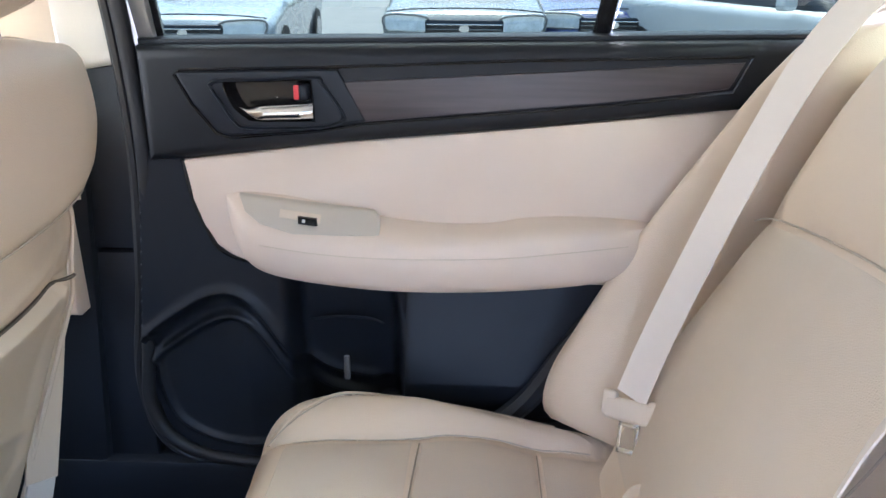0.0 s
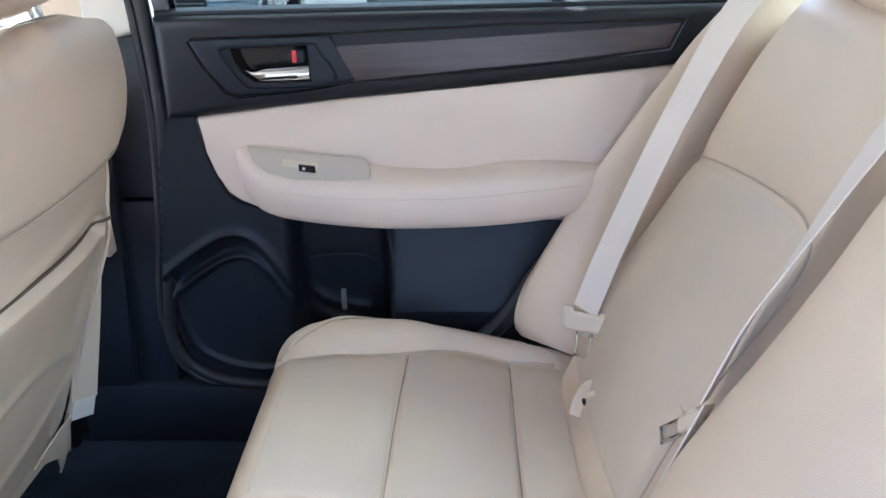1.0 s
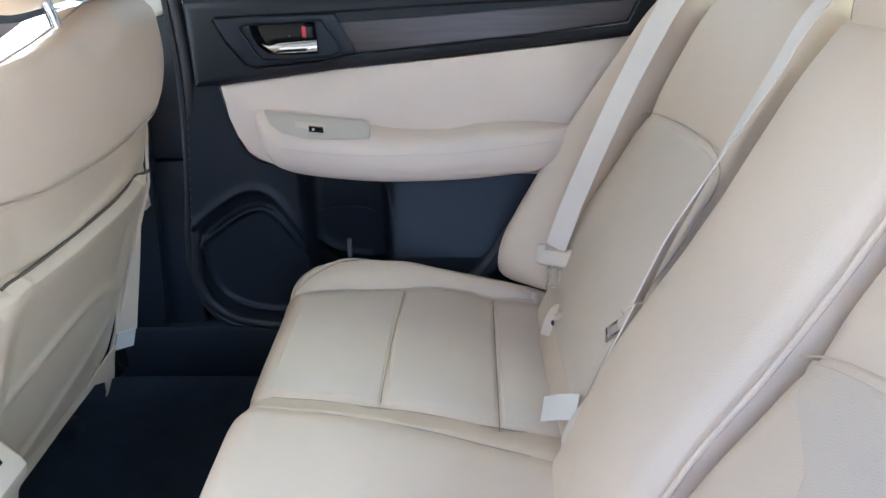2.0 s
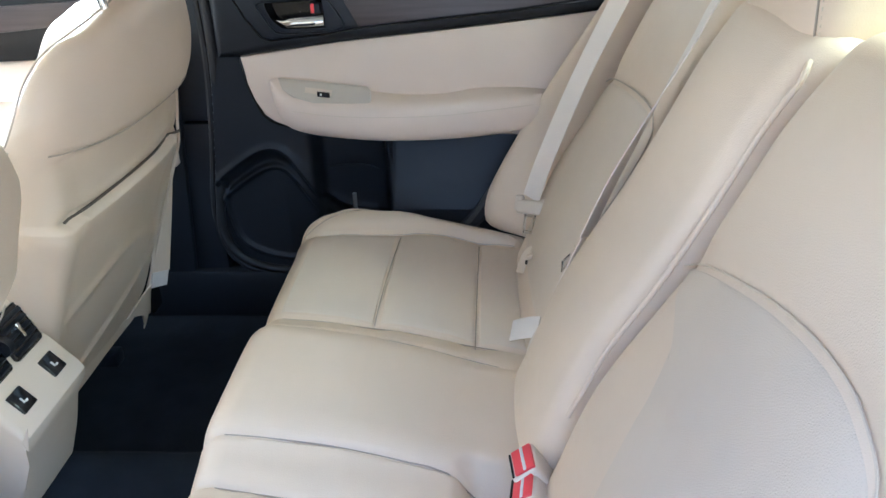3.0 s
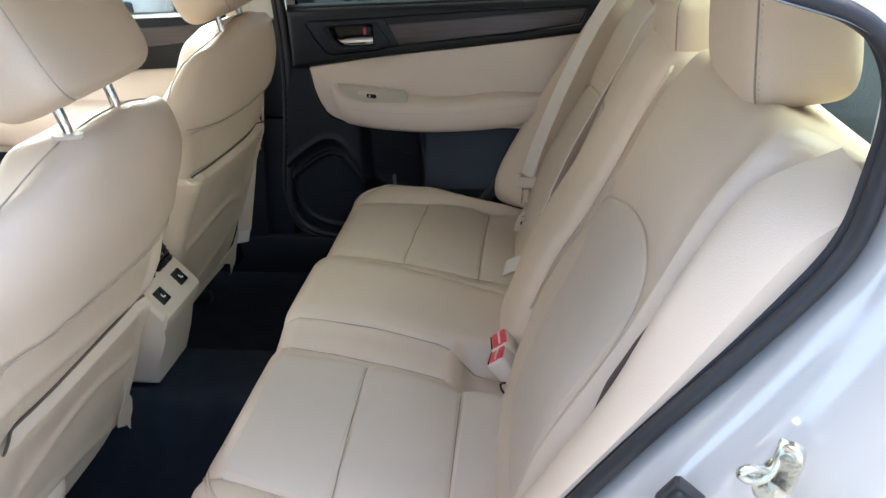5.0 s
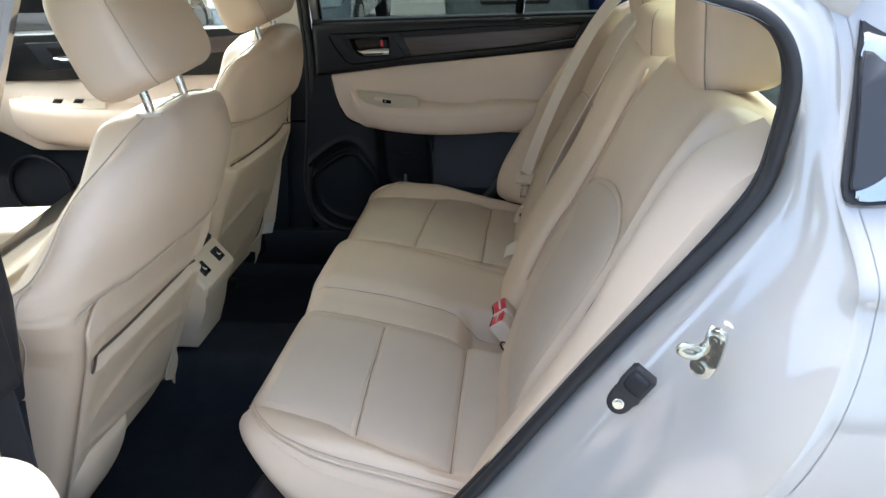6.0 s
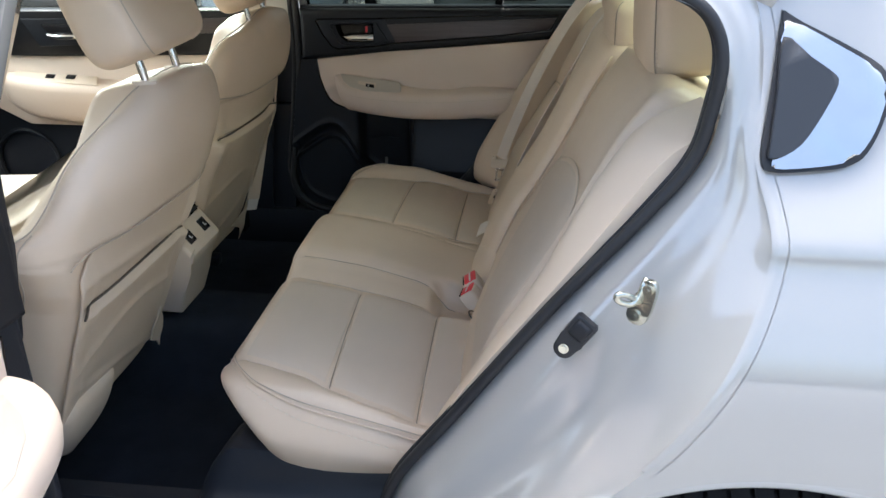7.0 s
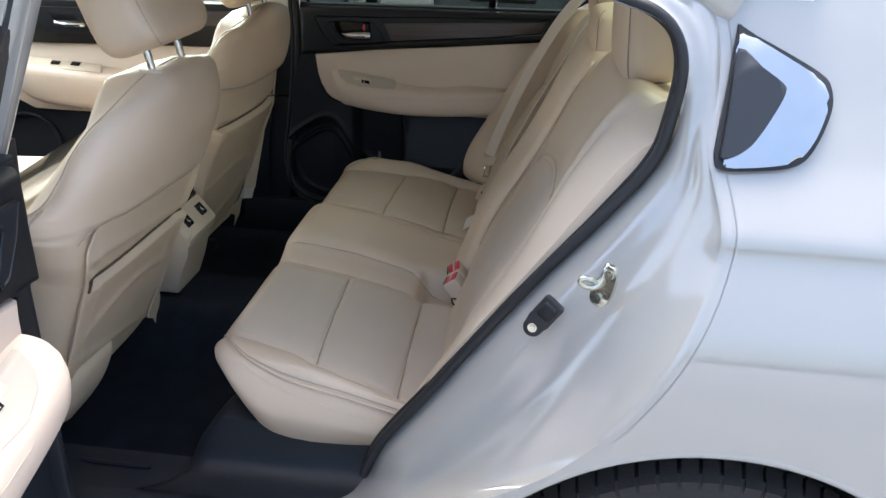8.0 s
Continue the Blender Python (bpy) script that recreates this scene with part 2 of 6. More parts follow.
def pad(p0, p1, q0, q1, height, depth, er=0.03, rc=0.06, res=0.008, taper=0.02, m=None, warp=None, close=True):
    """An upholstered pad: a top surface height(p, q) over a rounded rectangle, with rounded rims and sides of that depth."""
    P, dp = unfolded(p0, p1, er, depth, res)
    Q, dq = unfolded(q0, q1, er, depth, res)
    pp, qq = np.meshgrid(P, Q, indexing="ij")
    a, b = np.meshgrid(dp, dq, indexing="ij")
    drop = np.minimum((a ** 3 + b ** 3) ** (1 / 3), depth)
    pc, qc = (p0 + p1) / 2, (q0 + q1) / 2
    cx = np.maximum(np.abs(pp - pc) - ((p1 - p0) / 2 - rc), 0)
    cy = np.maximum(np.abs(qq - qc) - ((q1 - q0) / 2 - rc), 0)
    norm = np.hypot(cx, cy)
    k = np.where(norm > 1e-9, np.maximum(cx, cy) / np.maximum(norm, 1e-9), 1)
    pp = pp - np.sign(pp - pc) * cx * (1 - k)
    qq = qq - np.sign(qq - qc) * cy * (1 - k)
    h = height(pp, qq) - drop
    tuck = taper * (drop / depth) ** 2
    pp = pp - np.sign(pp - pc) * tuck * np.minimum(1, np.abs(pp - pc) / ((p1 - p0) / 2))
    qq = qq - np.sign(qq - qc) * tuck * np.minimum(1, np.abs(qq - qc) / ((q1 - q0) / 2))
    if warp:
        pp, qq, h = warp(pp, qq, h)
    nu, nv = pp.shape
    bm = from_grid([Vector(v) for v in zip(pp.ravel(), qq.ravel(), h.ravel())], nu, nv)
    if close:
        bmesh.ops.remove_doubles(bm, verts=bm.verts, dist=1e-5)
        rim = [e for e in bm.edges if len(e.link_faces) == 1]
        if rim:
            bmesh.ops.holes_fill(bm, edges=rim, sides=0)
    if m is not None:
        bm.transform(m)
    return bm


def frame_of(origin, px, qx, hx):
    """The matrix that takes local p, q, h to the world."""
    px, qx, hx = Vector(px), Vector(qx), Vector(hx)
    return Matrix(((px.x, qx.x, hx.x, origin[0]), (px.y, qx.y, hx.y, origin[1]), (px.z, qx.z, hx.z, origin[2]), (0, 0, 0, 1)))


def turned(origin, up, face):
    """A frame with q along up and h as near to face as can be."""
    q = Vector(up).normalized()
    h = (Vector(face) - q * q.dot(Vector(face))).normalized()
    return frame_of(origin, q.cross(h), q, h)


def stitches(pts, length=0.005, gap=0.004, r=0.0009, up=(0, 0, 1)):
    """A row of thread stitches along a path, in one mesh."""
    path = smooth_path(pts, 40)
    bm = bmesh.new()
    run, on, seg = 0.0, True, [path[0]]
    for a, b in zip(path, path[1:]):
        run += (b - a).length
        seg.append(b)
        if run >= (length if on else gap):
            if on and len(seg) > 1:
                one = sweep([seg[0], seg[-1]], circle(r, 5), up)
                me = bpy.data.meshes.new("tmp")
                one.to_mesh(me)
                one.free()
                bm.from_mesh(me)
                bpy.data.meshes.remove(me)
            run, on, seg = 0.0, not on, [b]
    return bm


def join(*bms):
    out = bmesh.new()
    for one in bms:
        me = bpy.data.meshes.new("tmp")
        one.to_mesh(me)
        one.free()
        out.from_mesh(me)
        bpy.data.meshes.remove(me)
    return out


MIRROR = Matrix.Diagonal((1, -1, 1, 1))

# ---- ground ----


def lot_height(x, y):
    """The lot falls away a little past the car."""
    t = min(max((y - 1.5) / 5.0, 0), 1)
    return -0.06 - 0.30 * t * t * (3 - 2 * t)


xs = [-300, -60, -20, -10, -6, -4, -3, -2, -1, 0, 1, 2, 3, 4, 6, 10, 20, 60, 300]
ys = [-300, -60, -20, -8, -4, -2, 0, 1, 1.5, 2, 2.5, 3, 3.5, 4, 4.5, 5, 5.5, 6, 6.5, 8, 12, 20, 60, 300]
ground = part("ground", from_grid([Vector((x, y, lot_height(x, y))) for x in xs for y in ys], len(xs), len(ys)), ASPHALT)
tagged(ground, "grey worn asphalt of a car lot", "ground", kind="structure")

# ---- the car's shell ----
# the door opening on the near side: inner edge with the seal, and the outer edge of the body
SEAL = [(-0.04, -0.63, 1.262), (0.25, -0.63, 1.285), (0.50, -0.65, 1.275), (0.65, -0.675, 1.252), (0.789, -0.70, 1.212), (0.843, -0.71, 1.193), (0.874, -0.715, 1.163),
        (0.888, -0.72, 1.120), (0.886, -0.72, 1.060), (0.870, -0.72, 0.998), (0.812, -0.72, 0.915), (0.733, -0.72, 0.815),
        (0.657, -0.72, 0.710), (0.582, -0.72, 0.600), (0.497, -0.72, 0.480), (0.467, -0.725, 0.410), (0.40, -0.735, 0.352),
        (0.20, -0.74, 0.335), (-0.05, -0.74, 0.335), (-0.20, -0.74, 0.335)]
EDGE = [(-0.04, -0.60, 1.325), (0.25, -0.60, 1.345), (0.52, -0.61, 1.335), (0.70, -0.625, 1.31), (0.845, -0.65, 1.262), (0.893, -0.66, 1.232), (0.922, -0.675, 1.195),
        (0.930, -0.705, 1.120), (0.920, -0.745, 1.040), (0.936, -0.785, 0.990), (0.945, -0.825, 0.940), (0.932, -0.855, 0.885),
        (0.909, -0.868, 0.820), (0.860, -0.876, 0.730), (0.785, -0.882, 0.632), (0.70, -0.884, 0.568), (0.56, -0.886, 0.49),
        (0.36, -0.886, 0.30), (0.05, -0.886, 0.285), (-0.20, -0.886, 0.285)]
ARCH_X, ARCH_Z, ARCH_R = 0.985, 0.27, 0.402


def body_y(z):
    """The body side's bulge over its height."""
    zs = [0.0, 0.25, 0.40, 0.60, 0.70, 0.765, 0.79, 0.80, 0.83, 0.87, 0.905, 0.920, 0.925, 0.945, 0.953, 1.03, 1.10, 1.18, 1.26, 1.34]
    yy = [-0.84, -0.875, -0.893, -0.901, -0.899, -0.893, -0.888, -0.8855, -0.8755, -0.858, -0.8405, -0.8325, -0.8305, -0.828, -0.822, -0.765, -0.724, -0.682, -0.637, -0.575]
    return float(np.interp(z, zs, yy))


body_zs = np.linspace(0.0, 1.34, 300)
body_ys = np.array([body_y(z) for z in body_zs])
for _ in range(3):
    body_ys[1:-1] = (body_ys[:-2] + 2 * body_ys[1:-1] + body_ys[2:]) / 4


def skin(z):
    return float(np.interp(z, body_zs, body_ys))


car_body = thing("car_body", (0.4, 0, 0), "pearl white sedan body around an open rear door", "car body", kind="structure")


def body_side():
    seal, edge = smooth_path(SEAL, 6), smooth_path(EDGE, 6)
    for _ in range(14):
        flow = [(a.x + 2 * b.x + c.x, a.z + 2 * b.z + c.z) for a, b, c in zip(edge, edge[1:], edge[2:])]
        for e, (fx, fz) in zip(edge[1:], flow):
            e.x, e.z = fx / 4, fz / 4
    for e in edge:
        e.y = skin(e.z) if e.z > 0.30 else e.y
    # stations from the seal outward to the outer edge: share of the way, share of the depth
    st = [(-0.04, -0.10), (0.0, 0.0), (0.05, 0.10), (0.10, 0.26), (0.22, 0.39), (0.34, 0.44), (0.44, 0.46), (0.51, 0.51), (0.58, 0.66), (0.64, 0.78), (0.72, 0.83), (0.82, 0.855), (0.90, 0.89), (0.95, 0.94),
          (0.98, 0.98), (1.0, 1.0)]
    share = np.linspace(-0.04, 1.0, 40)
    deep = np.interp(share, [a for a, _ in st], [b for _, b in st])
    for _ in range(24):
        deep[1:-1] = (deep[:-2] + 2 * deep[1:-1] + deep[2:]) / 4
    st = list(zip(share.tolist(), deep.tolist()))
    verts = []
    soft = np.array([e.y for e in edge])
    for _ in range(120):
        soft[1:-1] = (soft[:-2] + 2 * soft[1:-1] + soft[2:]) / 4
    for a, b, y in zip(seal, edge, soft):
        for t, d in st:
            k = min(max((t - 0.70) / 0.30, 0), 1) ** 1.5
            verts.append(Vector((a.x + (b.x - a.x) * t, a.y + (float(y) + (b.y - float(y)) * k - a.y) * d, a.z + (b.z - a.z) * t)))
    jamb = from_grid(verts, len(seal), len(st))
    ex, ez = np.array([e.x for e in edge]), np.array([e.z for e in edge])
    order = np.argsort(ez)
    ex, ez = ex[order], ez[order]
    rows_top = np.linspace(ARCH_Z + ARCH_R, 1.34, 80)
    cols = np.r_[-0.0035, 0, 0.004, 0.012, np.linspace(0.03, 1, 60) ** 1.3]

    def quarter(z, x):
        return Vector((x, skin(z) + (0.003 if x < left(z) else 0.0), z))

    keep = ez > 0.3

    def left(z):
        return float(np.interp(z, ez[keep], ex[keep])) if z < 1.25 else float(np.interp(z, [1.25, 1.34], [0.868, 0.70]))

    verts = [quarter(z, left(z) + (2.2 - left(z)) * c) for z in rows_top for c in cols]
    upper = from_grid(verts, len(rows_top), len(cols))
    rows_low = np.linspace(0.25, ARCH_Z + ARCH_R, 40)
    span = lambda z: math.sqrt(max(ARCH_R ** 2 - (z - ARCH_Z) ** 2, 0))
    cl = np.linspace(0, 1, 14)
    verts = [quarter(z, left(z) + (ARCH_X - span(z) - left(z)) * c) for z in rows_low if z > 0.42 for c in cl]
    front = from_grid(verts, len([z for z in rows_low if z > 0.42]), len(cl))
    verts = [quarter(z, ARCH_X + span(z) + (2.2 - ARCH_X - span(z)) * c) for z in rows_low for c in cl]
    rear = from_grid(verts, len(rows_low), len(cl))
    # the rolled lip of the wheel arch
    lip = []
    for k in range(61):
        g = math.pi * k / 60
        x, z = ARCH_X - ARCH_R * math.cos(g), ARCH_Z + ARCH_R * math.sin(g)
        y = skin(z)
        ux, uz = math.cos(g), -math.sin(g)
        for dr, dy in ((0, 0), (0.004, -0.002), (0.010, 0.001), (0.014, 0.008), (0.014, 0.03), (-0.02, 0.06)):
            lip.append(Vector((x + ux * dr, y + dy, z + uz * dr)))
    return join(jamb, upper, front, rear, from_grid(lip, 61, 6))


part("side_panel", body_side(), PAINT, car_body, "glossy white rear quarter and door jamb", smooth=75)

# dark wheel housing behind the arch
verts = []
for k in range(25):
    g = math.pi * k / 24
    for r, y in ((ARCH_R + 0.01, -0.87), (ARCH_R + 0.015, -0.60), (0.05, -0.60)):
        verts.append(Vector((ARCH_X - r * math.cos(g), y, ARCH_Z + r * math.sin(g))))
part("wheel_housing", from_grid(verts, 25, 3), BLACK, car_body)


def wheel_at(parent, cx, cy, cz, r, width, side=-1, blocks=72):
    """A tyre with tread blocks and shoulder ribs, and a spoked rim."""
    prof = [(r - 0.105, -0.5), (r - 0.09, -0.52), (r - 0.05, -0.53), (r - 0.02, -0.49), (r - 0.010, -0.44), (r - 0.010, 0.44), (r - 0.02, 0.49), (r - 0.06, 0.53), (r - 0.105, 0.5)]
    verts = [Vector((cx + a * math.cos(g), cy + b * width, cz + a * math.sin(g))) for g in [2 * math.pi * k / 96 for k in range(96)] for a, b in prof]
    wheel = part("wheel", from_grid([Vector((cx + a * math.cos(g), cy + b * width * 0.9, cz + a * math.sin(g)))
                                                 for g in [2 * math.pi * k / 64 for k in range(64)] for a, b in
                                                 ((r - 0.12, -0.42), (r - 0.105, -0.5), (r - 0.105, 0.5))], 64, 3, True), ALLOY, parent, "silver alloy wheel")
    part("tyre", from_grid(verts, 96, len(prof), True), TYRE, wheel, "black rubber tyre with a worn tread")
    bm = bmesh.new()
    for row, (b0, b1) in enumerate(((-0.50, -0.31), (-0.28, -0.11), (-0.08, 0.08), (0.11, 0.28), (0.31, 0.50))):
        for k in range(blocks):
            g0 = 2 * math.pi * (k + 0.5 * (row % 2)) / blocks
            g1 = g0 + 2 * math.pi / blocks * 0.80
            skew = (0.02 if row in (0, 4) else 0.03) * (1 if row % 2 else -1)
            ring = []
            for rr in (r - 0.014, r):
                for g, b in ((g0, b0), (g1, b0), (g1 + skew, b1), (g0 + skew, b1)):
                    drop = 0.014 if abs(b) > 0.45 else 0.0
                    ring.append(bm.verts.new((cx + (rr - drop) * math.cos(g), cy + b * width, cz + (rr - drop) * math.sin(g))))
            a = ring
            for f in ((4, 5, 6, 7), (0, 1, 5, 4), (1, 2, 6, 5), (2, 3, 7, 6), (3, 0, 4, 7)):
                bm.faces.new([a[i] for i in f])
    part("tread", bm, TYRE, wheel, smooth=20)
    for k in range(5):
        g = 2 * math.pi * k / 5 + 0.3
        c, s = math.cos(g), math.sin(g)
        pts = [Vector((cx + q * c, cy + side * width * 0.42, cz + q * s)) for q in (0.03, 0.12, r - 0.115)]
        part("spoke", sweep(pts, flat_section(0.05, 0.03), (0, 1, 0)), ALLOY, wheel)
    return wheel


wheel_at(car_body, ARCH_X, -0.775, 0.282, 0.342, 0.220)

# rubber seal round the opening
seal_path = [v + Vector((-0.012 * (1 - 0.7 * min(max((v.z - 1.08) / 0.12, 0), 1)), 0.004, 0.006)) for v in smooth_path(SEAL[:16], 8)]
part("weatherstrip", sweep(seal_path, circle(0.0082, 12, 0.010), (0, -1, 0)), RUBBER, car_body, "black rubber door seal")
part("seal_lip", sweep([v + Vector((-0.004, 0.014, 0.002)) for v in seal_path], circle(0.005, 8), (0, -1, 0)), RUBBER, car_body)

# striker plate and loop
STRIKE = Vector((0.801, -0.806, 0.860))
strike_xf = turned(STRIKE + Vector((0.002, -0.007, 0.0)), (0.16, 0.0, 0.98), (-0.55, -0.83, 0.12))
flat_xf = strike_xf @ Matrix(((1, 0, 0, 0), (0, 0, 1, 0), (0, -1, 0, 0), (0, 0, 0, 1)))
part("striker_plate", slab([(-0.010, -0.029), (0.004, -0.031), (0.013, -0.020), (0.015, 0.008), (0.013, 0.026), (0.006, 0.031), (-0.004, 0.028), (-0.007, 0.010), (-0.013, 0.0), (-0.014, -0.018)], -0.003, 0.006, 0.0015, 2, 3), STEEL, car_body, "plated steel door striker", xf=flat_xf)
loop = [(0.8065, -0.806, 0.888), (0.803, -0.812, 0.882), (0.798, -0.816, 0.868), (0.790, -0.820, 0.860), (0.777, -0.826, 0.864), (0.770, -0.828, 0.871), (0.773, -0.828, 0.876), (0.785, -0.822, 0.872), (0.797, -0.814, 0.862), (0.804, -0.806, 0.852)]
part("striker_loop", tube(loop, 0.0040, 10, 6), STEEL, car_body)
for dx, dz in ((0.004, 0.019), (-0.002, -0.019)):
    part("striker_screw", join(sweep([strike_xf @ Vector((dx, dz, 0.001)), strike_xf @ Vector((dx, dz, 0.0062))], circle(0.0068, 14), (0, 0, 1)), sweep([strike_xf @ Vector((dx, dz, 0.001)), strike_xf @ Vector((dx, dz, 0.0072))], circle(0.0030, 6), (0, 0, 1))), STEEL, car_body)

# rubber door stop with its bolt
stop_xf = turned((0.7255, -0.792, 0.7905), (0.55, 0.0, 0.80), (-0.25, -0.93, 0.16))
outline = [(0.0145 * math.cos(g), -0.016 + 0.0145 * math.sin(g)) for g in np.linspace(math.pi, 2 * math.pi, 9)] + [(0.0145, 0.0), (0.0165, 0.004), (0.0165, 0.030), (0.013, 0.0335), (-0.013, 0.0335), (-0.0165, 0.030), (-0.0165, 0.004), (-0.0145, 0.0)]
flat_xf = stop_xf @ Matrix(((1, 0, 0, 0), (0, 0, 1, 0), (0, -1, 0, 0), (0, 0, 0, 1)))
door_stop = part("door_stop", slab(outline, -0.006, 0.008, 0.0025, 2), RUBBER, car_body, "black rubber door stop", xf=flat_xf)
part("buffer", box(-0.0125, 0.0125, 0.005, 0.0305, 0.001, 0.0135, 0.006, 4), SOFT_BLACK, door_stop, "raised black rubber buffer", xf=stop_xf)
part("washer", sweep([stop_xf @ Vector((0, -0.016, 0.004)), stop_xf @ Vector((0, -0.016, 0.0075))], circle(0.0068, 16), (1, 0, 0)), STEEL, door_stop)
part("bolt", sweep([stop_xf @ Vector((0, -0.016, 0.004)), stop_xf @ Vector((0, -0.016, 0.0105))], circle(0.0046, 6), (1, 0, 0)), STEEL, door_stop)


# fixed quarter window
def on_skin(proud):
    """A flat plane along the body side at the rear pillar."""
    return lambda x, z: -0.774 + 0.568 * (z - 1.02) - proud


WINDOW = [(0.9460, 1.183), (0.9525, 1.1835), (1.0145, 1.156), (1.0575, 1.133), (1.0665, 1.1155), (1.066, 1.0931), (1.0525, 1.0595), (1.0364, 1.037), (1.0182, 1.0278), (0.9783, 1.0221), (0.934, 1.020), (0.925, 1.030), (0.9265, 1.0532), (0.9372, 1.1182)]
quarter_window = part("quarter_window", slab(WINDOW, 0.0, 0.006, 0.002, curve=3, lean=on_skin(0.006)), RUBBER, car_body, "black rubber window surround")
bright = [(0.9518, 1.1794), (1.0124, 1.1518), (1.0517, 1.1301), (1.0600, 1.1158), (1.0602, 1.0967), (1.0479, 1.0642), (1.0318, 1.0424), (1.015, 1.0332), (0.9773, 1.0271), (0.9390, 1.0250), (0.9362, 1.036), (0.9425, 1.107), (0.9480, 1.158)]
part("bright_trim", slab(bright, 0.0, 0.006, 0.005, 4, curve=3, lean=on_skin(0.010)), BRIGHT, quarter_window, "bright chrome window trim")
pane = [(0.9470, 1.1600), (0.9768, 1.1405), (1.0030, 1.1235), (1.0065, 1.1137), (0.9948, 1.0907), (0.9775, 1.0643), (0.9645, 1.0496), (0.9476, 1.0395), (0.9318, 1.0370), (0.9338, 1.0555), (0.9402, 1.107)]
part("gasket", slab([(0.974 + (x - 0.974) * 1.03, 1.095 + (z - 1.095) * 1.025) for x, z in pane], 0.0, 0.006, 0.001, curve=3, lean=on_skin(0.0125)), RUBBER, quarter_window)
part("pane", slab(pane, 0.0, 0.006, 0.001, curve=3, lean=on_skin(0.0145)), PRIVACY, quarter_window, "dark tinted glass")

# roof skin, headliner, pillars and the far side of the shell


def roof_grid(drop, half, x0, x1):
    verts = []
    for i in range(24):
        x = x0 + (x1 - x0) * i / 23
        for j in range(21):
            v = -1 + 2 * j / 20
            z = 1.475 - 0.10 * abs(v) ** 3 - 0.09 * ((x + 0.1) / 1.2) ** 2 - drop
            verts.append(Vector((x, v * half, z)))
    return from_grid(verts, 24, 21)


part("roof_panel", roof_grid(0.0, 0.60, -1.15, 1.0), PAINT, car_body, "white roof skin")
ceiling = part("ceiling", roof_grid(0.035, 0.585, -1.15, 1.0), GREY_TRIM)
tagged(ceiling, "pale grey woven headliner under the roof", "headliner", kind="structure")
for sx in (1, -1):
    part("roof_rail", tube([(-1.15, 0.60 * sx, 1.26), (-0.5, 0.605 * sx, 1.335), (0.2, 0.605 * sx, 1.345), (0.7, 0.61 * sx, 1.31), (0.95, 0.64 * sx, 1.21)], 0.045, 10, 6), PAINT, car_body)
    part("windscreen_pillar", tube([(-1.15, 0.60 * sx, 1.27), (-1.5, 0.66 * sx, 1.08), (-1.75, 0.72 * sx, 0.96)], 0.04, 8, 5), PAINT, car_body)


def pane_between(a, b, c, d, n=8):
    verts = []
    for i in range(n):
        for j in range(n):
            u, v = i / (n - 1), j / (n - 1)
            p = Vector(a).lerp(Vector(b), u).lerp(Vector(d).lerp(Vector(c), u), v)
            verts.append(p)
    bm = from_grid(verts, n, n)
    bmesh.ops.solidify(bm, geom=bm.faces[:], thickness=0.004)
    return bm


windscreen = part("windscreen", pane_between((-1.15, -0.58, 1.33), (-1.15, 0.58, 1.33), (-1.80, 0.68, 0.95), (-1.80, -0.68, 0.95)), CLEAR, car_body, "clear windscreen")
windscreen.visible_shadow = False
rear_glass = part("rear_glass", pane_between((0.98, -0.54, 1.36), (0.98, 0.54, 1.36), (1.55, 0.60, 1.06), (1.55, -0.60, 1.06)), GREEN, car_body, "green tinted rear window")
part("tail_deck", box(1.50, 2.2, -0.75, 0.75, 0.98, 1.06, 0.02), PAINT, car_body)
part("bonnet", box(-2.9, -1.75, -0.80, 0.80, 0.86, 0.95, 0.03), PAINT, car_body)
part("parcel_shelf", box(0.90, 1.52, -0.68, 0.68, 0.985, 1.02, 0.008), CARPET, car_body, "dark parcel shelf")
part("rear_bulkhead", box(0.90, 0.95, -0.60, 0.66, 0.20, 0.985, 0.01), CARPET, car_body)
part("dashboard", pad(-1.80, -1.22, -0.72, 0.72, lambda p, q: 0.96 - 0.10 * np.maximum(p + 1.4, 0), 0.45, 0.06, 0.10, 0.03), SOFT_BLACK, car_body, "black dashboard")
# far side outer skin
verts = [Vector((x, -skin(z), z)) for x in (-2.9, -1.6, 0.0, 0.98, 2.2) for z in (0.25, 0.45, 0.6, 0.75, 0.86, 0.92, 0.96, 0.99)]
part("far_side_skin", from_grid(verts, 5, 8), PAINT, car_body)
verts = [Vector((x, -skin(z), z)) for x in (0.93, 1.2, 1.6, 2.2) for z in (0.98, 1.03, 1.1, 1.18, 1.26, 1.33)]
part("far_rear_pillar", from_grid(verts, 4, 6), PAINT, car_body)
part("far_pillar_lining", box(0.88, 1.05, 0.62, 0.66, 0.98, 1.36, 0.01), GREY_TRIM, car_body)
part("far_header", tube([(-1.0, 0.63, 1.29), (-0.5, 0.628, 1.318), (0.2, 0.626, 1.318), (0.5, 0.630, 1.305), (0.70, 0.640, 1.265), (0.85, 0.668, 1.19), (0.93, 0.70, 1.09)], 0.030, 10, 6), GREY_TRIM, car_body, "pale grey header lining")
part("near_pillar_lining", box(0.90, 1.05, -0.66, -0.62, 0.98, 1.30, 0.01), GREY_TRIM, car_body)
part("tail_panel", box(2.18, 2.22, -0.86, 0.86, 0.25, 1.0, 0.01), PAINT, car_body)

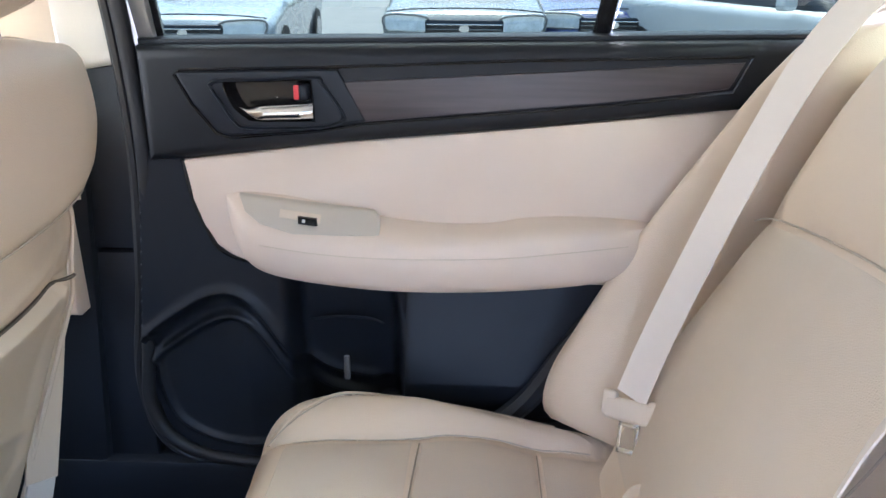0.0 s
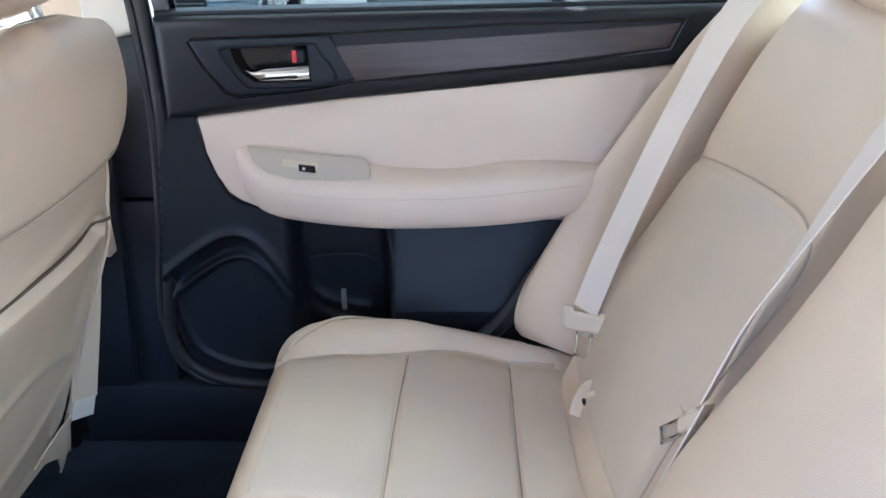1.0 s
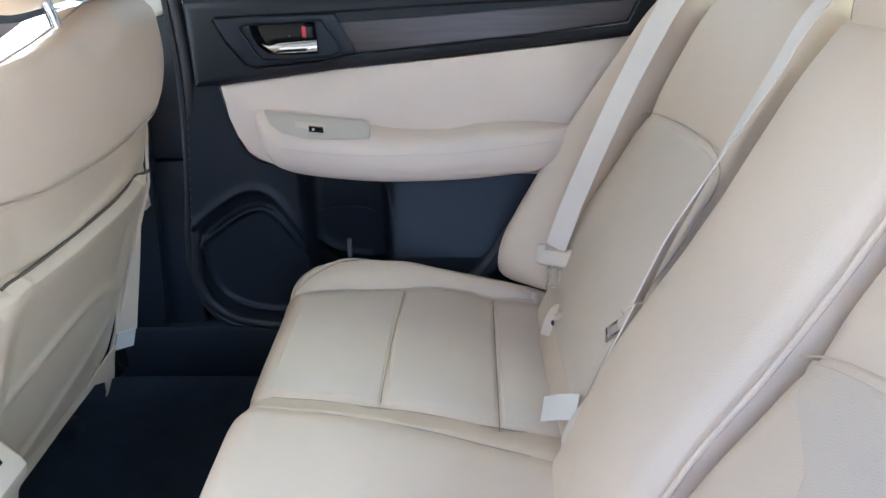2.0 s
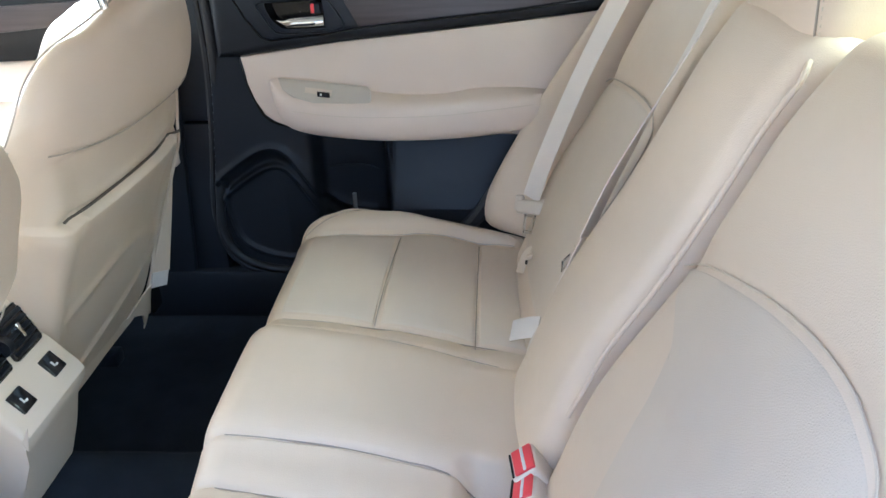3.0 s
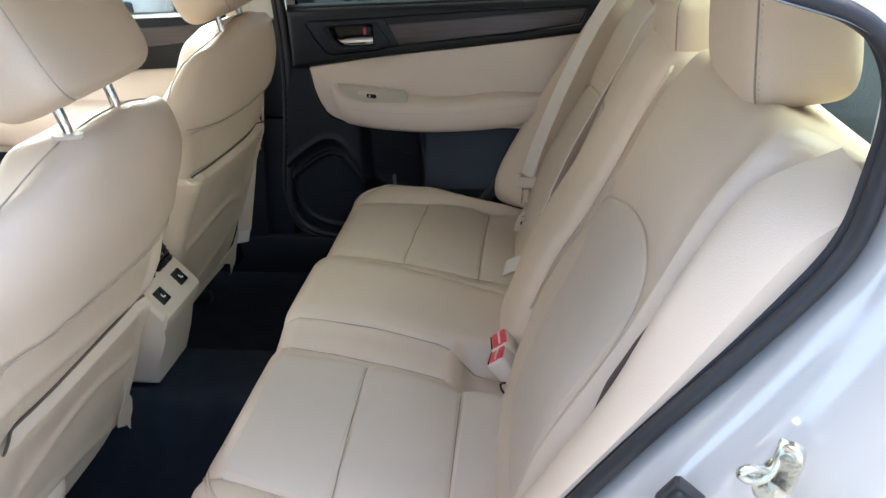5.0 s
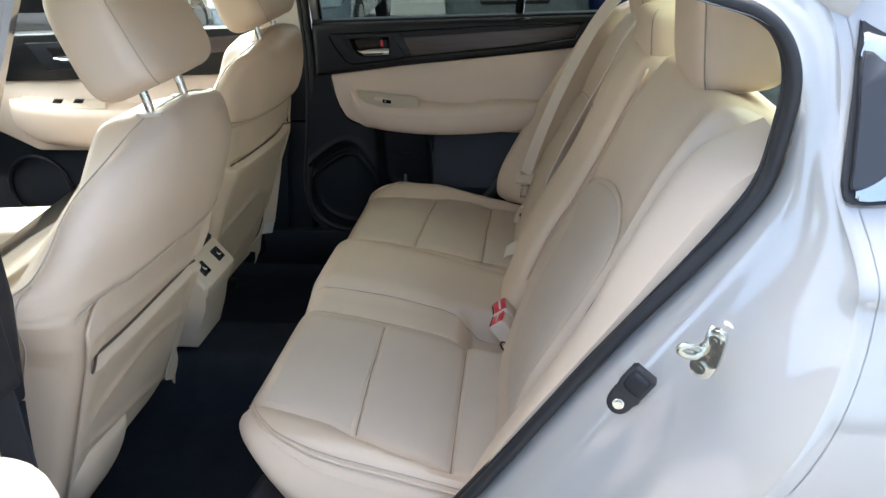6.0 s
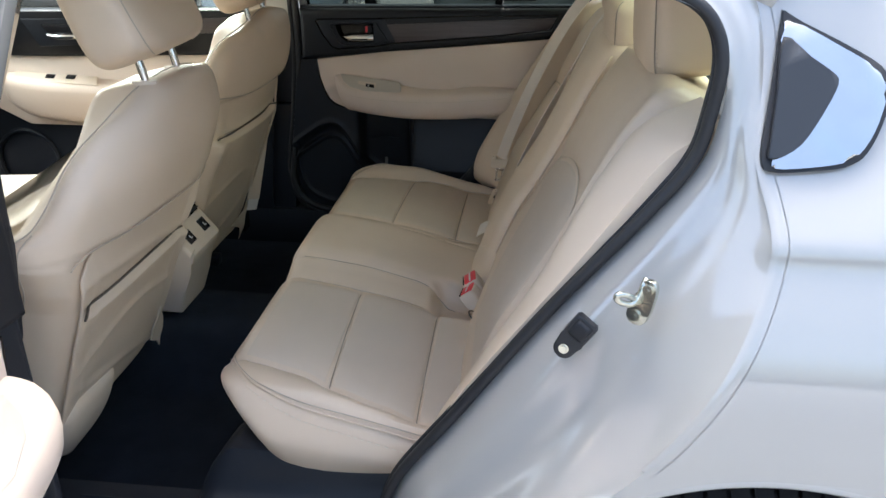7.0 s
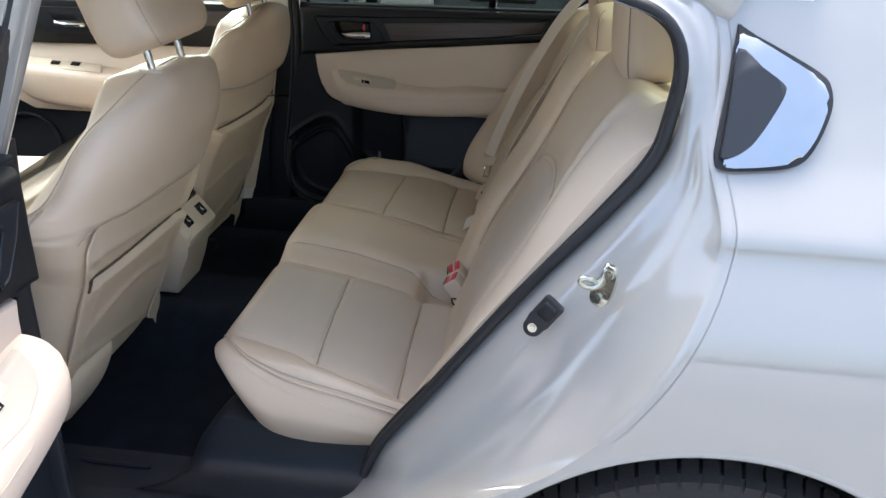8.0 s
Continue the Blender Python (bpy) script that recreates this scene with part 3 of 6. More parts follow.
# far door seal
far_seal = [(-0.055, 0.66, 1.20), (-0.058, 0.705, 1.02), (-0.062, 0.722, 0.86), (-0.085, 0.735, 0.66), (-0.105, 0.735, 0.53), (-0.112, 0.735, 0.45), (-0.092, 0.735, 0.395), (-0.045, 0.735, 0.358), (0.03, 0.735, 0.342), (0.16, 0.735, 0.338), (0.4, 0.735, 0.34)]
part("far_weatherstrip", tube(far_seal, 0.011, 10, 8), RUBBER, car_body, "black rubber door seal")
part("far_seal_lip", tube([(x - 0.018 * (1 if z > 0.45 else 0.5), y + 0.006, z - 0.016 * (1 if z < 0.45 else 0.3)) for x, y, z in far_seal], 0.008, 8, 8), RUBBER, car_body)

part("far_rear_seal", tube([(0.43, 0.700, 0.44), (0.490, 0.700, 0.50), (0.553, 0.700, 0.60), (0.624, 0.698, 0.70), (0.696, 0.696, 0.80), (0.752, 0.695, 0.89), (0.79, 0.695, 0.95)], 0.017, 8, 6), RUBBER, car_body, "black rubber door seal")

# pillars between the doors
for side, name in ((1, "far"), (-1, "near")):
    low = thing("pillar_trim", (-0.13, 0.75 * side, 0.3), "black plastic lower pillar trim between the doors", "pillar trim", kind="structure")
    x0, x1 = (-0.27, -0.066) if side > 0 else (-0.27, -0.055)
    xf = Matrix() if side > 0 else MIRROR
    part("lower_cover", slab([(x0 - 0.06, 0.26), (x1 - 0.05, 0.26), (x1 - 0.046, 0.5), (x1 - 0.02, 0.705), (x0, 0.705)], 0.745, 0.80, 0.006), BLACK, low, xf=xf)
    part("upper_cover", slab([(x0, 0.71), (x1 - 0.019, 0.71), (x1, 0.86), (x1 + 0.004, 0.985), (x0 + 0.05, 0.965)], 0.742, 0.80, 0.008, lean=lambda x, z: -0.06 * max(z - 0.86, 0)), BLACK, low, xf=xf)
    up = part("pillar_cover", slab([(-0.168, 0.966), (-0.066, 0.985), (-0.055, 1.16), (-0.04, 1.34), (-0.11, 1.34), (-0.148, 1.16)], 0.70, 0.76, 0.012, 3, lean=lambda x, z: 0.03 - 0.28 * (z - 0.98)), GREY_TRIM, low, "pale grey upper pillar cover", xf=xf)
verts = []
for z in np.linspace(1.02, 1.33, 12):
    y = skin(z) + 0.03
    for dx, dy in ((-0.13, 0.02), (-0.125, -0.004), (-0.02, -0.006), (0.012, 0.0), (0.016, 0.012), (0.0, 0.05)):
        verts.append(Vector((dx - 0.080 + 0.14 * (z - 1.02), y + dy, z)))
part("near_pillar_skin", from_grid(verts, 12, 6), PAINT, car_body)

# ---- floor ----


def floor_grid():
    n, m = 60, 80
    verts = []
    for i in range(n):
        x = -1.6 + 2.25 * i / (n - 1)
        for j in range(m):
            y = -0.70 + 1.44 * j / (m - 1)
            tun = 0.15 * (1 / (1 + math.exp((abs(y) - 0.135) / 0.018)))
            rise = 0.10 * (1 / (1 + math.exp(-(x - 0.27) / 0.02)))
            side = 0.11 * (1 / (1 + math.exp((y + 0.64) / 0.012)))
            verts.append(Vector((x, y, max(0.215 + tun, 0.215 + rise, 0.215 + side) + 0.003 * noise.noise((x * 9, y * 9, 0)))))
    return from_grid(verts, n, m)


floor = part("floor", floor_grid(), CARPET)
tagged(floor, "black carpeted car floor with a central tunnel", "car floor", kind="structure")
part("far_sill", box(-1.6, 1.0, 0.725, 0.87, 0.21, 0.342, 0.012), BLACK, car_body, "black sill cover at the closed doors")
sill = thing("door_sill", (0.2, -0.70, 0.3), "black plastic sill cover at the open door", "door sill", kind="structure")
verts = []
for x in np.linspace(-0.35, 0.475, 30):
    for y, z in ((-0.612, 0.23), (-0.620, 0.318), (-0.628, 0.332), (-0.66, 0.336), (-0.70, 0.333), (-0.735, 0.345), (-0.760, 0.346), (-0.80, 0.334), (-0.86, 0.308), (-0.892, 0.290), (-0.895, 0.25)):
        verts.append(Vector((x, y, z)))
part("scuff_plate", from_grid(verts, 30, 11), BLACK, sill)
part("scuff_rib", tube([(-0.10, -0.672, 0.337), (0.0, -0.674, 0.337), (0.04, -0.674, 0.337)], 0.004, 6), BLACK, sill)
verts = []
for u in np.linspace(0, 1, 24):
    for k, (y, z) in enumerate(((-0.742, 0.349), (-0.715, 0.346), (-0.690, 0.347), (-0.668, 0.352), (-0.652, 0.366), (-0.643, 0.390), (-0.637, 0.415), (-0.628, 0.432), (-0.60, 0.442), (-0.56, 0.445))):
        front = 0.045 + 0.10 * (k / 9) ** 0.7
        roll = 0.040 * (1 - min(u / 0.12, 1)) ** 2 * min(k / 3, 1)
        verts.append(Vector((front + (0.50 - front) * u, y, z - roll)))
kick = from_grid(verts, 24, 10)
bmesh.ops.solidify(kick, geom=kick.faces[:], thickness=0.006)
part("seat_kick_panel", kick, BLACK, sill, "black plastic panel below the seat")

# ---- rear bench ----
UPN = Vector((-0.912, 0, 0.410))
UPD = Vector((0.410, 0, 0.912))
BACK0 = Vector((0.580, 0, 0.503))
# p runs across, q up along the backrest, h out of it
BACK = frame_of(BACK0, (0, 1, 0), UPD, UPN)
rear_seat = thing("rear_bench_seat", (0.45, 0, 0.25), "beige leather rear bench seat with stitched panels", "car seat")

LONG = [[(0.10, 0.204), (0.20, 0.205), (0.40, 0.208), (0.62, 0.215)], [(0.10, 0.158), (0.20, 0.157), (0.40, 0.150), (0.62, 0.140)],
        [(0.10, -0.098), (0.25, -0.100), (0.45, -0.106), (0.62, -0.11)], [(0.10, -0.165), (0.20, -0.176), (0.35, -0.188), (0.47, -0.192)]]
CROSS = []
for s in (1, -1):
    CROSS += [[(0.316, 0.207 * s), (0.318, 0.30 * s), (0.322, 0.40 * s), (0.330, 0.550 * s)], [(0.484, 0.207 * s), (0.486, 0.35 * s), (0.490, 0.585 * s)]]
    LONG.append([(0.135, 0.507 * s), (0.213, 0.526 * s), (0.283, 0.540 * s), (0.337, 0.562 * s), (0.404, 0.583 * s), (0.50, 0.595 * s), (0.62, 0.60 * s)])
RIM = [(0.141, 0.507), (0.160, 0.545), (0.187, 0.580), (0.225, 0.612), (0.30, 0.632), (0.40, 0.640), (0.52, 0.642)]


def cushion_top(x, y):
    z = np.interp(x, [0.06, 0.13, 0.16, 0.22, 0.32, 0.41, 0.484, 0.56, 0.66], [0.535, 0.547, 0.549, 0.545, 0.532, 0.512, 0.491, 0.474, 0.462])
    ay = np.abs(y)
    mid = 1 / (1 + np.exp((np.abs(y - 0.028) - 0.14) / 0.010))
    z = z + mid * np.interp(x, [0.1, 0.2, 0.4, 0.6], [0.022, 0.024, 0.020, 0.012])
    bol = np.clip((ay - np.interp(x, [0.14, 0.28, 0.34, 0.40, 0.50], [0.507, 0.535, 0.558, 0.578, 0.59])) / np.interp(x, [0.2, 0.5], [0.11, 0.07]), 0, 1)
    z = z + np.interp(x, [0.12, 0.2, 0.35, 0.5], [0.003, 0.010, 0.021, 0.026]) * np.sin(bol * 2.4) - 0.055 * np.clip((ay - 0.60) / 0.06, 0, 1.4) ** 2
    z = z + groove(x, y, LONG, 0.006, 0.0032, 0.006, 0.022) + groove(x, y, CROSS, 0.005, 0.003, 0.005, 0.026)
    z = z + groove(x, y, [RIM, [(a, -b) for a, b in RIM]], 0.0025, 0.003, 0.001, 0.012)
    notch = (1 / (1 + np.exp(-(x - 0.475) / 0.006))) * (1 / (1 + np.exp((np.abs(y + 0.140) - 0.055) / 0.005)))
    return z - 0.045 * notch + waves(x, y, 0.0022, 3) + waves(x, y, 0.0012, 4, 9, 40, 90)


def cushion_warp(p, q, h):
    top = cushion_top(np.clip(p, 0.1, 0.62), q)
    low = np.clip((0.56 - h) / 0.25, 0, 1)
    front = np.clip((0.24 - p) / 0.12, 0, 1)
    side = np.clip((np.abs(q) - 0.45) / 0.12, 0, 1)
    deep = np.clip((top - h) / 0.25, 0, 1)
    base = np.interp(p, [0.12, 0.15, 0.18, 0.22, 0.27, 0.304, 0.338, 0.404, 0.464, 0.52, 0.66], [0.47, 0.44, 0.408, 0.372, 0.328, 0.310, 0.306, 0.320, 0.348, 0.385, 0.40])
    h = h * (1 - side) + side * (top - deep * (top - base))
    return p + front * (0.07 - 0.02 * side) * low ** 1.6, q * (1 - 0.115 * deep ** 2.4 * np.clip((np.abs(q) - 0.3) / 0.2, 0, 1)), h


part("cushion", pad(0.122, 0.66, -0.658, 0.658, cushion_top, 0.250, 0.045, 0.15, 0.0046, 0.03, warp=cushion_warp), LEATHER, rear_seat, "beige leather seat cushion with sewn panels")
for s in (1, -1):
    pts = [(x, y * s, float(cushion_top(np.array([x]), np.array([y * s]))[0]) + 0.005) for x, y in RIM]
    part("piping", tube(pts, 0.0019, 6, 8), LEATHER, rear_seat, "pale piping along the cushion edge")
    pts = [(x, (y - 0.006) * s, float(cushion_top(np.array([x]), np.array([(y - 0.006) * s]))[0]) + 0.0016) for x, y in RIM]
    part("seam", tube(pts, 0.0009, 6, 8), SOFT_SEAM, rear_seat)
    for off in (0.012,):
        pts = [(x, (y + off) * s, float(cushion_top(np.array([x]), np.array([(y + off) * s]))[0]) + 0.0004) for x, y in RIM]
        part("stitching", stitches(pts), THREAD, rear_seat)



def quilt(x_of, y_of, top, lift=0.0005, n=36, m=None):
    """A sewn-in panel that follows a padded surface; x_of(u, v), y_of(u, v) lie inside its seams."""
    u, v = np.meshgrid(np.linspace(0, 1, n), np.linspace(0, 1, n), indexing="ij")
    a, b = x_of(u, v), y_of(u, v)
    rim = np.minimum(np.minimum(u, 1 - u), np.minimum(v, 1 - v))
    h = top(a, b) + lift - 0.005 * (rim < 1e-6)
    bm = from_grid([Vector(w) for w in zip(a.ravel(), b.ravel(), h.ravel())], n, n)
    if m is not None:
        bm.transform(m)
    return bm


WING = [(0.135, 0.507), (0.213, 0.526), (0.283, 0.540), (0.337, 0.562), (0.404, 0.583), (0.50, 0.595), (0.62, 0.60)]
for s in (1, -1):
    for x0, x1 in ((0.158, 0.3165), (0.3225, 0.4845), (0.4905, 0.575)):
        inner = 0.2115 if s > 0 else 0.1965
        x_of = lambda u, v, x0=x0, x1=x1: x0 + (x1 - x0) * u + 0.006 * v * (0.4 + u)
        y_of = lambda u, v, x0=x0, x1=x1, inner=inner: s * (inner + v * (np.interp(x_of(u, v), [a for a, _ in WING], [b for _, b in WING]) - 0.0045 - inner))
        part("insert_panel", quilt(x_of, y_of, cushion_top), PERF, rear_seat, "greyish beige perforated leather insert")

# thin tubes in the grooves, coloured darker to deepen the shade along the seams
for line in LONG + CROSS:
    pts = [(v.x, v.y, float(cushion_top(np.array([v.x]), np.array([v.y]))[0]) + 0.0022) for v in smooth_path([(a, b, 0) for a, b in line], 4) if 0.15 < v.x < 0.57]
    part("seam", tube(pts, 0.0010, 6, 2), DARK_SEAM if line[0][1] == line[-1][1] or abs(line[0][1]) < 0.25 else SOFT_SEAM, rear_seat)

# three backrest sections


def back_height(y0, y1, seed, seams, crown, slope=0.0, low=0.0, edge=0.0):
    def h(p, q):
        c = (p - (y0 + y1) / 2) / ((y1 - y0) / 2)
        base = crown * (1 - np.abs(c) ** 2.4) + edge * np.clip((-0.50 - p) / 0.07, 0, 1) ** 2
        lumbar = 0.016 * np.exp(-((q - 0.16) / 0.13) ** 2) - 0.5 * np.clip(q - 0.50, 0, 1) ** 1.6
        return base + lumbar + low + slope * (p - (y0 + y1) / 2) + groove(p, q, seams, 0.003, 0.003, 0.005, 0.024) + waves(p, q, 0.0022, seed) + waves(p, q, 0.001, seed + 9, 9, 40, 90)
    return h


def back_outline(y0, y1, h, top=0.635, er=0.05, rc=0.04, depth=0.13):
    return pad(y0, y1, -0.06, top, h, depth, er, rc, 0.0055, 0.0, BACK)


def arch_seam(line, crown, y0, y1):
    pts = []
    for v in smooth_path([(a, b, 0) for a, b in line], 6):
        c = (v.x - (y0 + y1) / 2) / ((y1 - y0) / 2)
        h = crown * (1 - abs(c) ** 2.4) + 0.016 * math.exp(-((v.y - 0.16) / 0.13) ** 2) - 0.0052
        pts.append(BACK @ Vector((v.x, v.y, h)))
    return tube(pts, 0.0012, 6, 2)


NEAR_ARCH = [(-0.104, 0.335), (-0.16, 0.365), (-0.29, 0.405), (-0.39, 0.420), (-0.455, 0.412), (-0.500, 0.385), (-0.522, 0.32), (-0.528, 0.22), (-0.530, 0.03)]
FAR_LOW = [(0.445, 0.186), (0.36, 0.182), (0.267, 0.179), (0.20, 0.178)]
FAR_ARCH = [(0.572, 0.360), (0.527, 0.378), (0.404, 0.398), (0.287, 0.408), (0.225, 0.40), (0.195, 0.36), (0.187, 0.20), (0.185, 0.03)]
near_h, far_h = back_height(-0.592, -0.106, 11, [NEAR_ARCH], 0.012, edge=0.016), back_height(0.168, 0.580, 12, [FAR_ARCH], 0.010, low=-0.004)
part("backrest", back_outline(-0.592, -0.106, near_h, er=0.03), LEATHER, rear_seat, "beige leather backrest section with an arched seam")
part("backrest", back_outline(0.168, 0.580, far_h), LEATHER, rear_seat, "beige leather backrest section with an arched seam")
for arch, p0, p1, h in ((NEAR_ARCH, -0.522, -0.110, near_h), (FAR_ARCH, 0.197, 0.545, far_h)):
    line = sorted((v.x, v.y) for v in smooth_path([(a, b, 0) for a, b in arch], 8) if v.y > 0.33)
    if p0 < 0:
        p_of = lambda u, v, p0=p0: p0 + (np.interp(0.02 + 0.36 * v, [0.0, 0.124, 0.17, 0.233, 0.29, 0.335, 0.38], [-0.285, -0.271, -0.260, -0.237, -0.205, -0.135, -0.110]) - p0) * u
    else:
        p_of = lambda u, v, p0=p0, p1=p1: p0 + (p1 - p0) * u
    q_of = lambda u, v, p_of=p_of, line=line: 0.02 + v * (np.interp(p_of(u, v), [a for a, _ in line], [b for _, b in line]) - 0.0215)
    part("insert_panel", quilt(p_of, q_of, h, n=48, m=BACK), PERF, rear_seat, "greyish beige perforated leather insert")
part("seam", arch_seam(NEAR_ARCH, 0.012, -0.592, -0.106), ARCH_SEAM, rear_seat)
part("seam", arch_seam(FAR_ARCH, 0.007, 0.168, 0.580), SOFT_SEAM, rear_seat)
part("seam", arch_seam(FAR_LOW, 0.007, 0.168, 0.580), SOFT_SEAM, rear_seat)
part("centre_backrest", back_outline(-0.102, 0.164, back_height(-0.102, 0.164, 13, [], 0.020, low=0.008), 0.615, 0.035, 0.03), LEATHER, rear_seat, "beige leather centre backrest")
part("backrest_piping", tube([BACK @ Vector((-0.100, q, 0.004 + 0.016 * math.exp(-((q - 0.16) / 0.13) ** 2) - 0.5 * max(q - 0.50, 0) ** 1.6)) for q in (0.09, 0.2, 0.3, 0.4, 0.5, 0.555)] + [BACK @ Vector((-0.092, 0.572, -0.002)), BACK @ Vector((-0.080, 0.574, -0.010))], 0.0035, 8), LEATHER, rear_seat)


part("back_board", pad(-0.60, 0.60, -0.05, 0.585, lambda p, q: -0.045 + 0 * p, 0.06, 0.02, 0.04, 0.05, 0.0, BACK), FELT, rear_seat, "brown felt backing between the sections")


def side_bolster(s):
    """The padded wing between the backrest and the door opening."""
    inner = [(0.555, 0.566, 0.525), (0.620, 0.580, 0.607), (0.690, 0.618, 0.718), (0.738, 0.624, 0.815), (0.775, 0.614, 0.905), (0.800, 0.594, 0.985), (0.835, 0.60, 1.045), (0.90, 0.615, 1.075)]
    outer = [(0.487, 0.700, 0.488), (0.540, 0.704, 0.575), (0.606, 0.706, 0.680), (0.670, 0.706, 0.770), (0.732, 0.706, 0.860), (0.785, 0.704, 0.940), (0.835, 0.70, 1.010), (0.895, 0.695, 1.050)]
    if s < 0:
        line = [(-0.566, 0.01, 0.030), (-0.574, 0.11, 0.010), (-0.596, 0.22, 0.004), (-0.607, 0.33, 0.003), (-0.603, 0.43, 0.011), (-0.602, 0.52, 0.012), (-0.606, 0.58, 0.0), (-0.612, 0.64, -0.045)]
        inner = [tuple(MIRROR @ (BACK @ Vector(v))) for v in line]
    else:
        outer = [(0.482, 0.668, 0.500), (0.535, 0.668, 0.588), (0.603, 0.668, 0.674), (0.668, 0.668, 0.752), (0.726, 0.668, 0.842), (0.772, 0.668, 0.945), (0.812, 0.668, 1.037), (0.880, 0.668, 1.075)]
    a, b = smooth_path(inner, 8), smooth_path(outer, 8)
    n = len(a)
    ring = []
    verts = []
    st = np.linspace(0, 1, 26)
    for i in range(n):
        f = i / (n - 1)
        puff = (0.080 if s > 0 else 0.022) * math.sin(math.pi * min(1, 0.10 + f * 1.02)) ** 0.6
        close = math.sqrt(1 - (1 - min(1, (f + 0.004) / 0.13)) ** 2)
        puff *= close
        for t in st:
            base = a[i].lerp(b[i], 0.55 + (t - 0.55) * (0.25 + 0.75 * close)) - UPN * 0.02 * (1 - close)
            bulge = puff * math.sin(math.pi * t ** 0.72) ** (1.15 - 0.3 * t)
            crease = -0.006 * math.exp(-((t - 0.62) / 0.03) ** 2) if s > 0 else 0.0
            verts.append(base + (UPN * 0.85 + Vector((0, 0.2, 0.15))) * (bulge + crease))
        verts.append(b[i] - UPN * 0.06)
        verts.append(a[i] - UPN * 0.06)
    bm = from_grid(verts, n, len(st) + 2, False, True, True)
    return bm


# dark felt side of the folding section beside the bolster
verts = []
for q in np.linspace(0.24, 0.52, 30):
    wide = float(np.interp(q, [0.24, 0.30, 0.36, 0.43, 0.52], [0.001, 0.009, 0.010, 0.006, 0.001]))
    for k in range(7):
        d = wide * (1 - k / 6)
        h = float(near_h(np.array([-0.592 + d]), np.array([q]))[0]) - 0.03 * (1 - math.sqrt(1 - (1 - d / 0.03) ** 2))
        verts.append(BACK @ Vector((-0.5925 + d, q, h + (0.0012 if k else -0.001))))
    verts.append(BACK @ Vector((-0.600, q, -0.060)))
part("side_felt", from_grid(verts, 30, 8), FELT, rear_seat, "dark brown felt side of the folding backrest")

for s in (1, -1):
    part("side_bolster", side_bolster(s), LEATHER, rear_seat, "beige leather side bolster beside the door opening", xf=Matrix() if s > 0 else MIRROR)


def headrest(w, d, hgt, centre, lean):
    """A boxed cushion with rounded rims: its mesh, and a function for points on its surface."""
    m = Matrix.Translation(centre) @ Euler((0, lean, 0)).to_matrix().to_4x4()

    def surf(a, b, lift=0.0):
        ca, sa, cb, sb = math.cos(a), math.sin(a), math.cos(b), math.sin(b)
        pw = lambda v, e: math.copysign(abs(v) ** e, v)
        x = (d / 2 + lift) * pw(cb, 0.36) * pw(ca, 0.42)
        y = (w / 2 + lift) * pw(cb, 0.36) * pw(sa, 0.42)
        z = (hgt / 2 + lift) * pw(sb, 0.42)
        x *= 1 - 0.16 * (z / hgt)
        y *= 1 - 0.10 * max(z / hgt, 0)
        return m @ Vector((x, y, z))

    nu, nv = 72, 48
    return from_grid([surf(2 * math.pi * i / nu, -math.pi / 2 + math.pi * j / (nv - 1)) for i in range(nu) for j in range(nv)], nu, nv, True), surf


def rear_headrest(y, w, hgt, x, z, label, group):
    hr = thing("headrest", (x, y, z), label, "headrest", group)
    bm, surf = headrest(w, 0.125, hgt, (x, y, z + hgt / 2), -0.12)
    part("pad", bm, LEATHER, hr)
    for s in (1, -1):
        a = math.pi - s * 0.86
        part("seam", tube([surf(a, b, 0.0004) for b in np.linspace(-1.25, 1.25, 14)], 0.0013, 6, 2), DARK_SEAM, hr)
        part("stitching", stitches([surf(a - s * 0.10, b, 0.0004) for b in np.linspace(-1.1, 1.1, 14)], 0.0032, 0.0038, 0.0008), THREAD, hr)
        part("post", tube([(x + 0.01, y + s * 0.055, z + 0.03), (x + 0.012, y + s * 0.055, z - 0.03)], 0.006, 8, 3), CHROME, hr)
    return hr


rear_headrest(-0.342, 0.262, 0.185, 0.890, 1.054, "beige leather outboard headrest with stitched edges", "rear headrests")
rear_headrest(0.342, 0.262, 0.185, 0.890, 1.054, "beige leather outboard headrest with stitched edges", "rear headrests")
rear_headrest(0.03, 0.235, 0.105, 0.875, 1.025, "low beige leather centre headrest", "rear headrests")

# ---- belts ----


def strap(pts, ups, width, thick=0.0018, per=8):
    path = smooth_path(pts, per)
    up = smooth_path(ups, per)
    return sweep(path, [(-width / 2, -thick / 2), (-width / 4, -thick / 2), (width / 4, -thick / 2), (width / 2, -thick / 2),
                        (width / 2, thick / 2), (width / 4, thick / 2), (-width / 4, thick / 2), (-width / 2, thick / 2)], [u for u in up])


far_belt = thing("seat_belt", (0.60, 0.53, 0.56), "cream seat belt across the backrest with its tongue parked low", "seat belt", "rear seat belts")
part("webbing", strap([(0.592, 0.512, 0.620), (0.618, 0.520, 0.700), (0.672, 0.540, 0.833), (0.724, 0.566, 0.938), (0.775, 0.588, 1.026), (0.835, 0.60, 1.095), (0.90, 0.60, 1.115)],
                      [(-0.60, -0.60, 0.45), (-0.62, -0.58, 0.45), (-0.66, -0.55, 0.4), (-0.7, -0.58, 0.4), (-0.7, -0.7, 0.5), (-0.5, -0.6, 0.8), (-0.2, -0.2, 1)], 0.042), WEBBING, far_belt)
tongue_xf = turned((0.592, 0.505, 0.604), (0.36, 0.16, 0.92), (-0.60, -0.60, 0.45)) @ Matrix.Rotation(radians(20), 4, "Z")
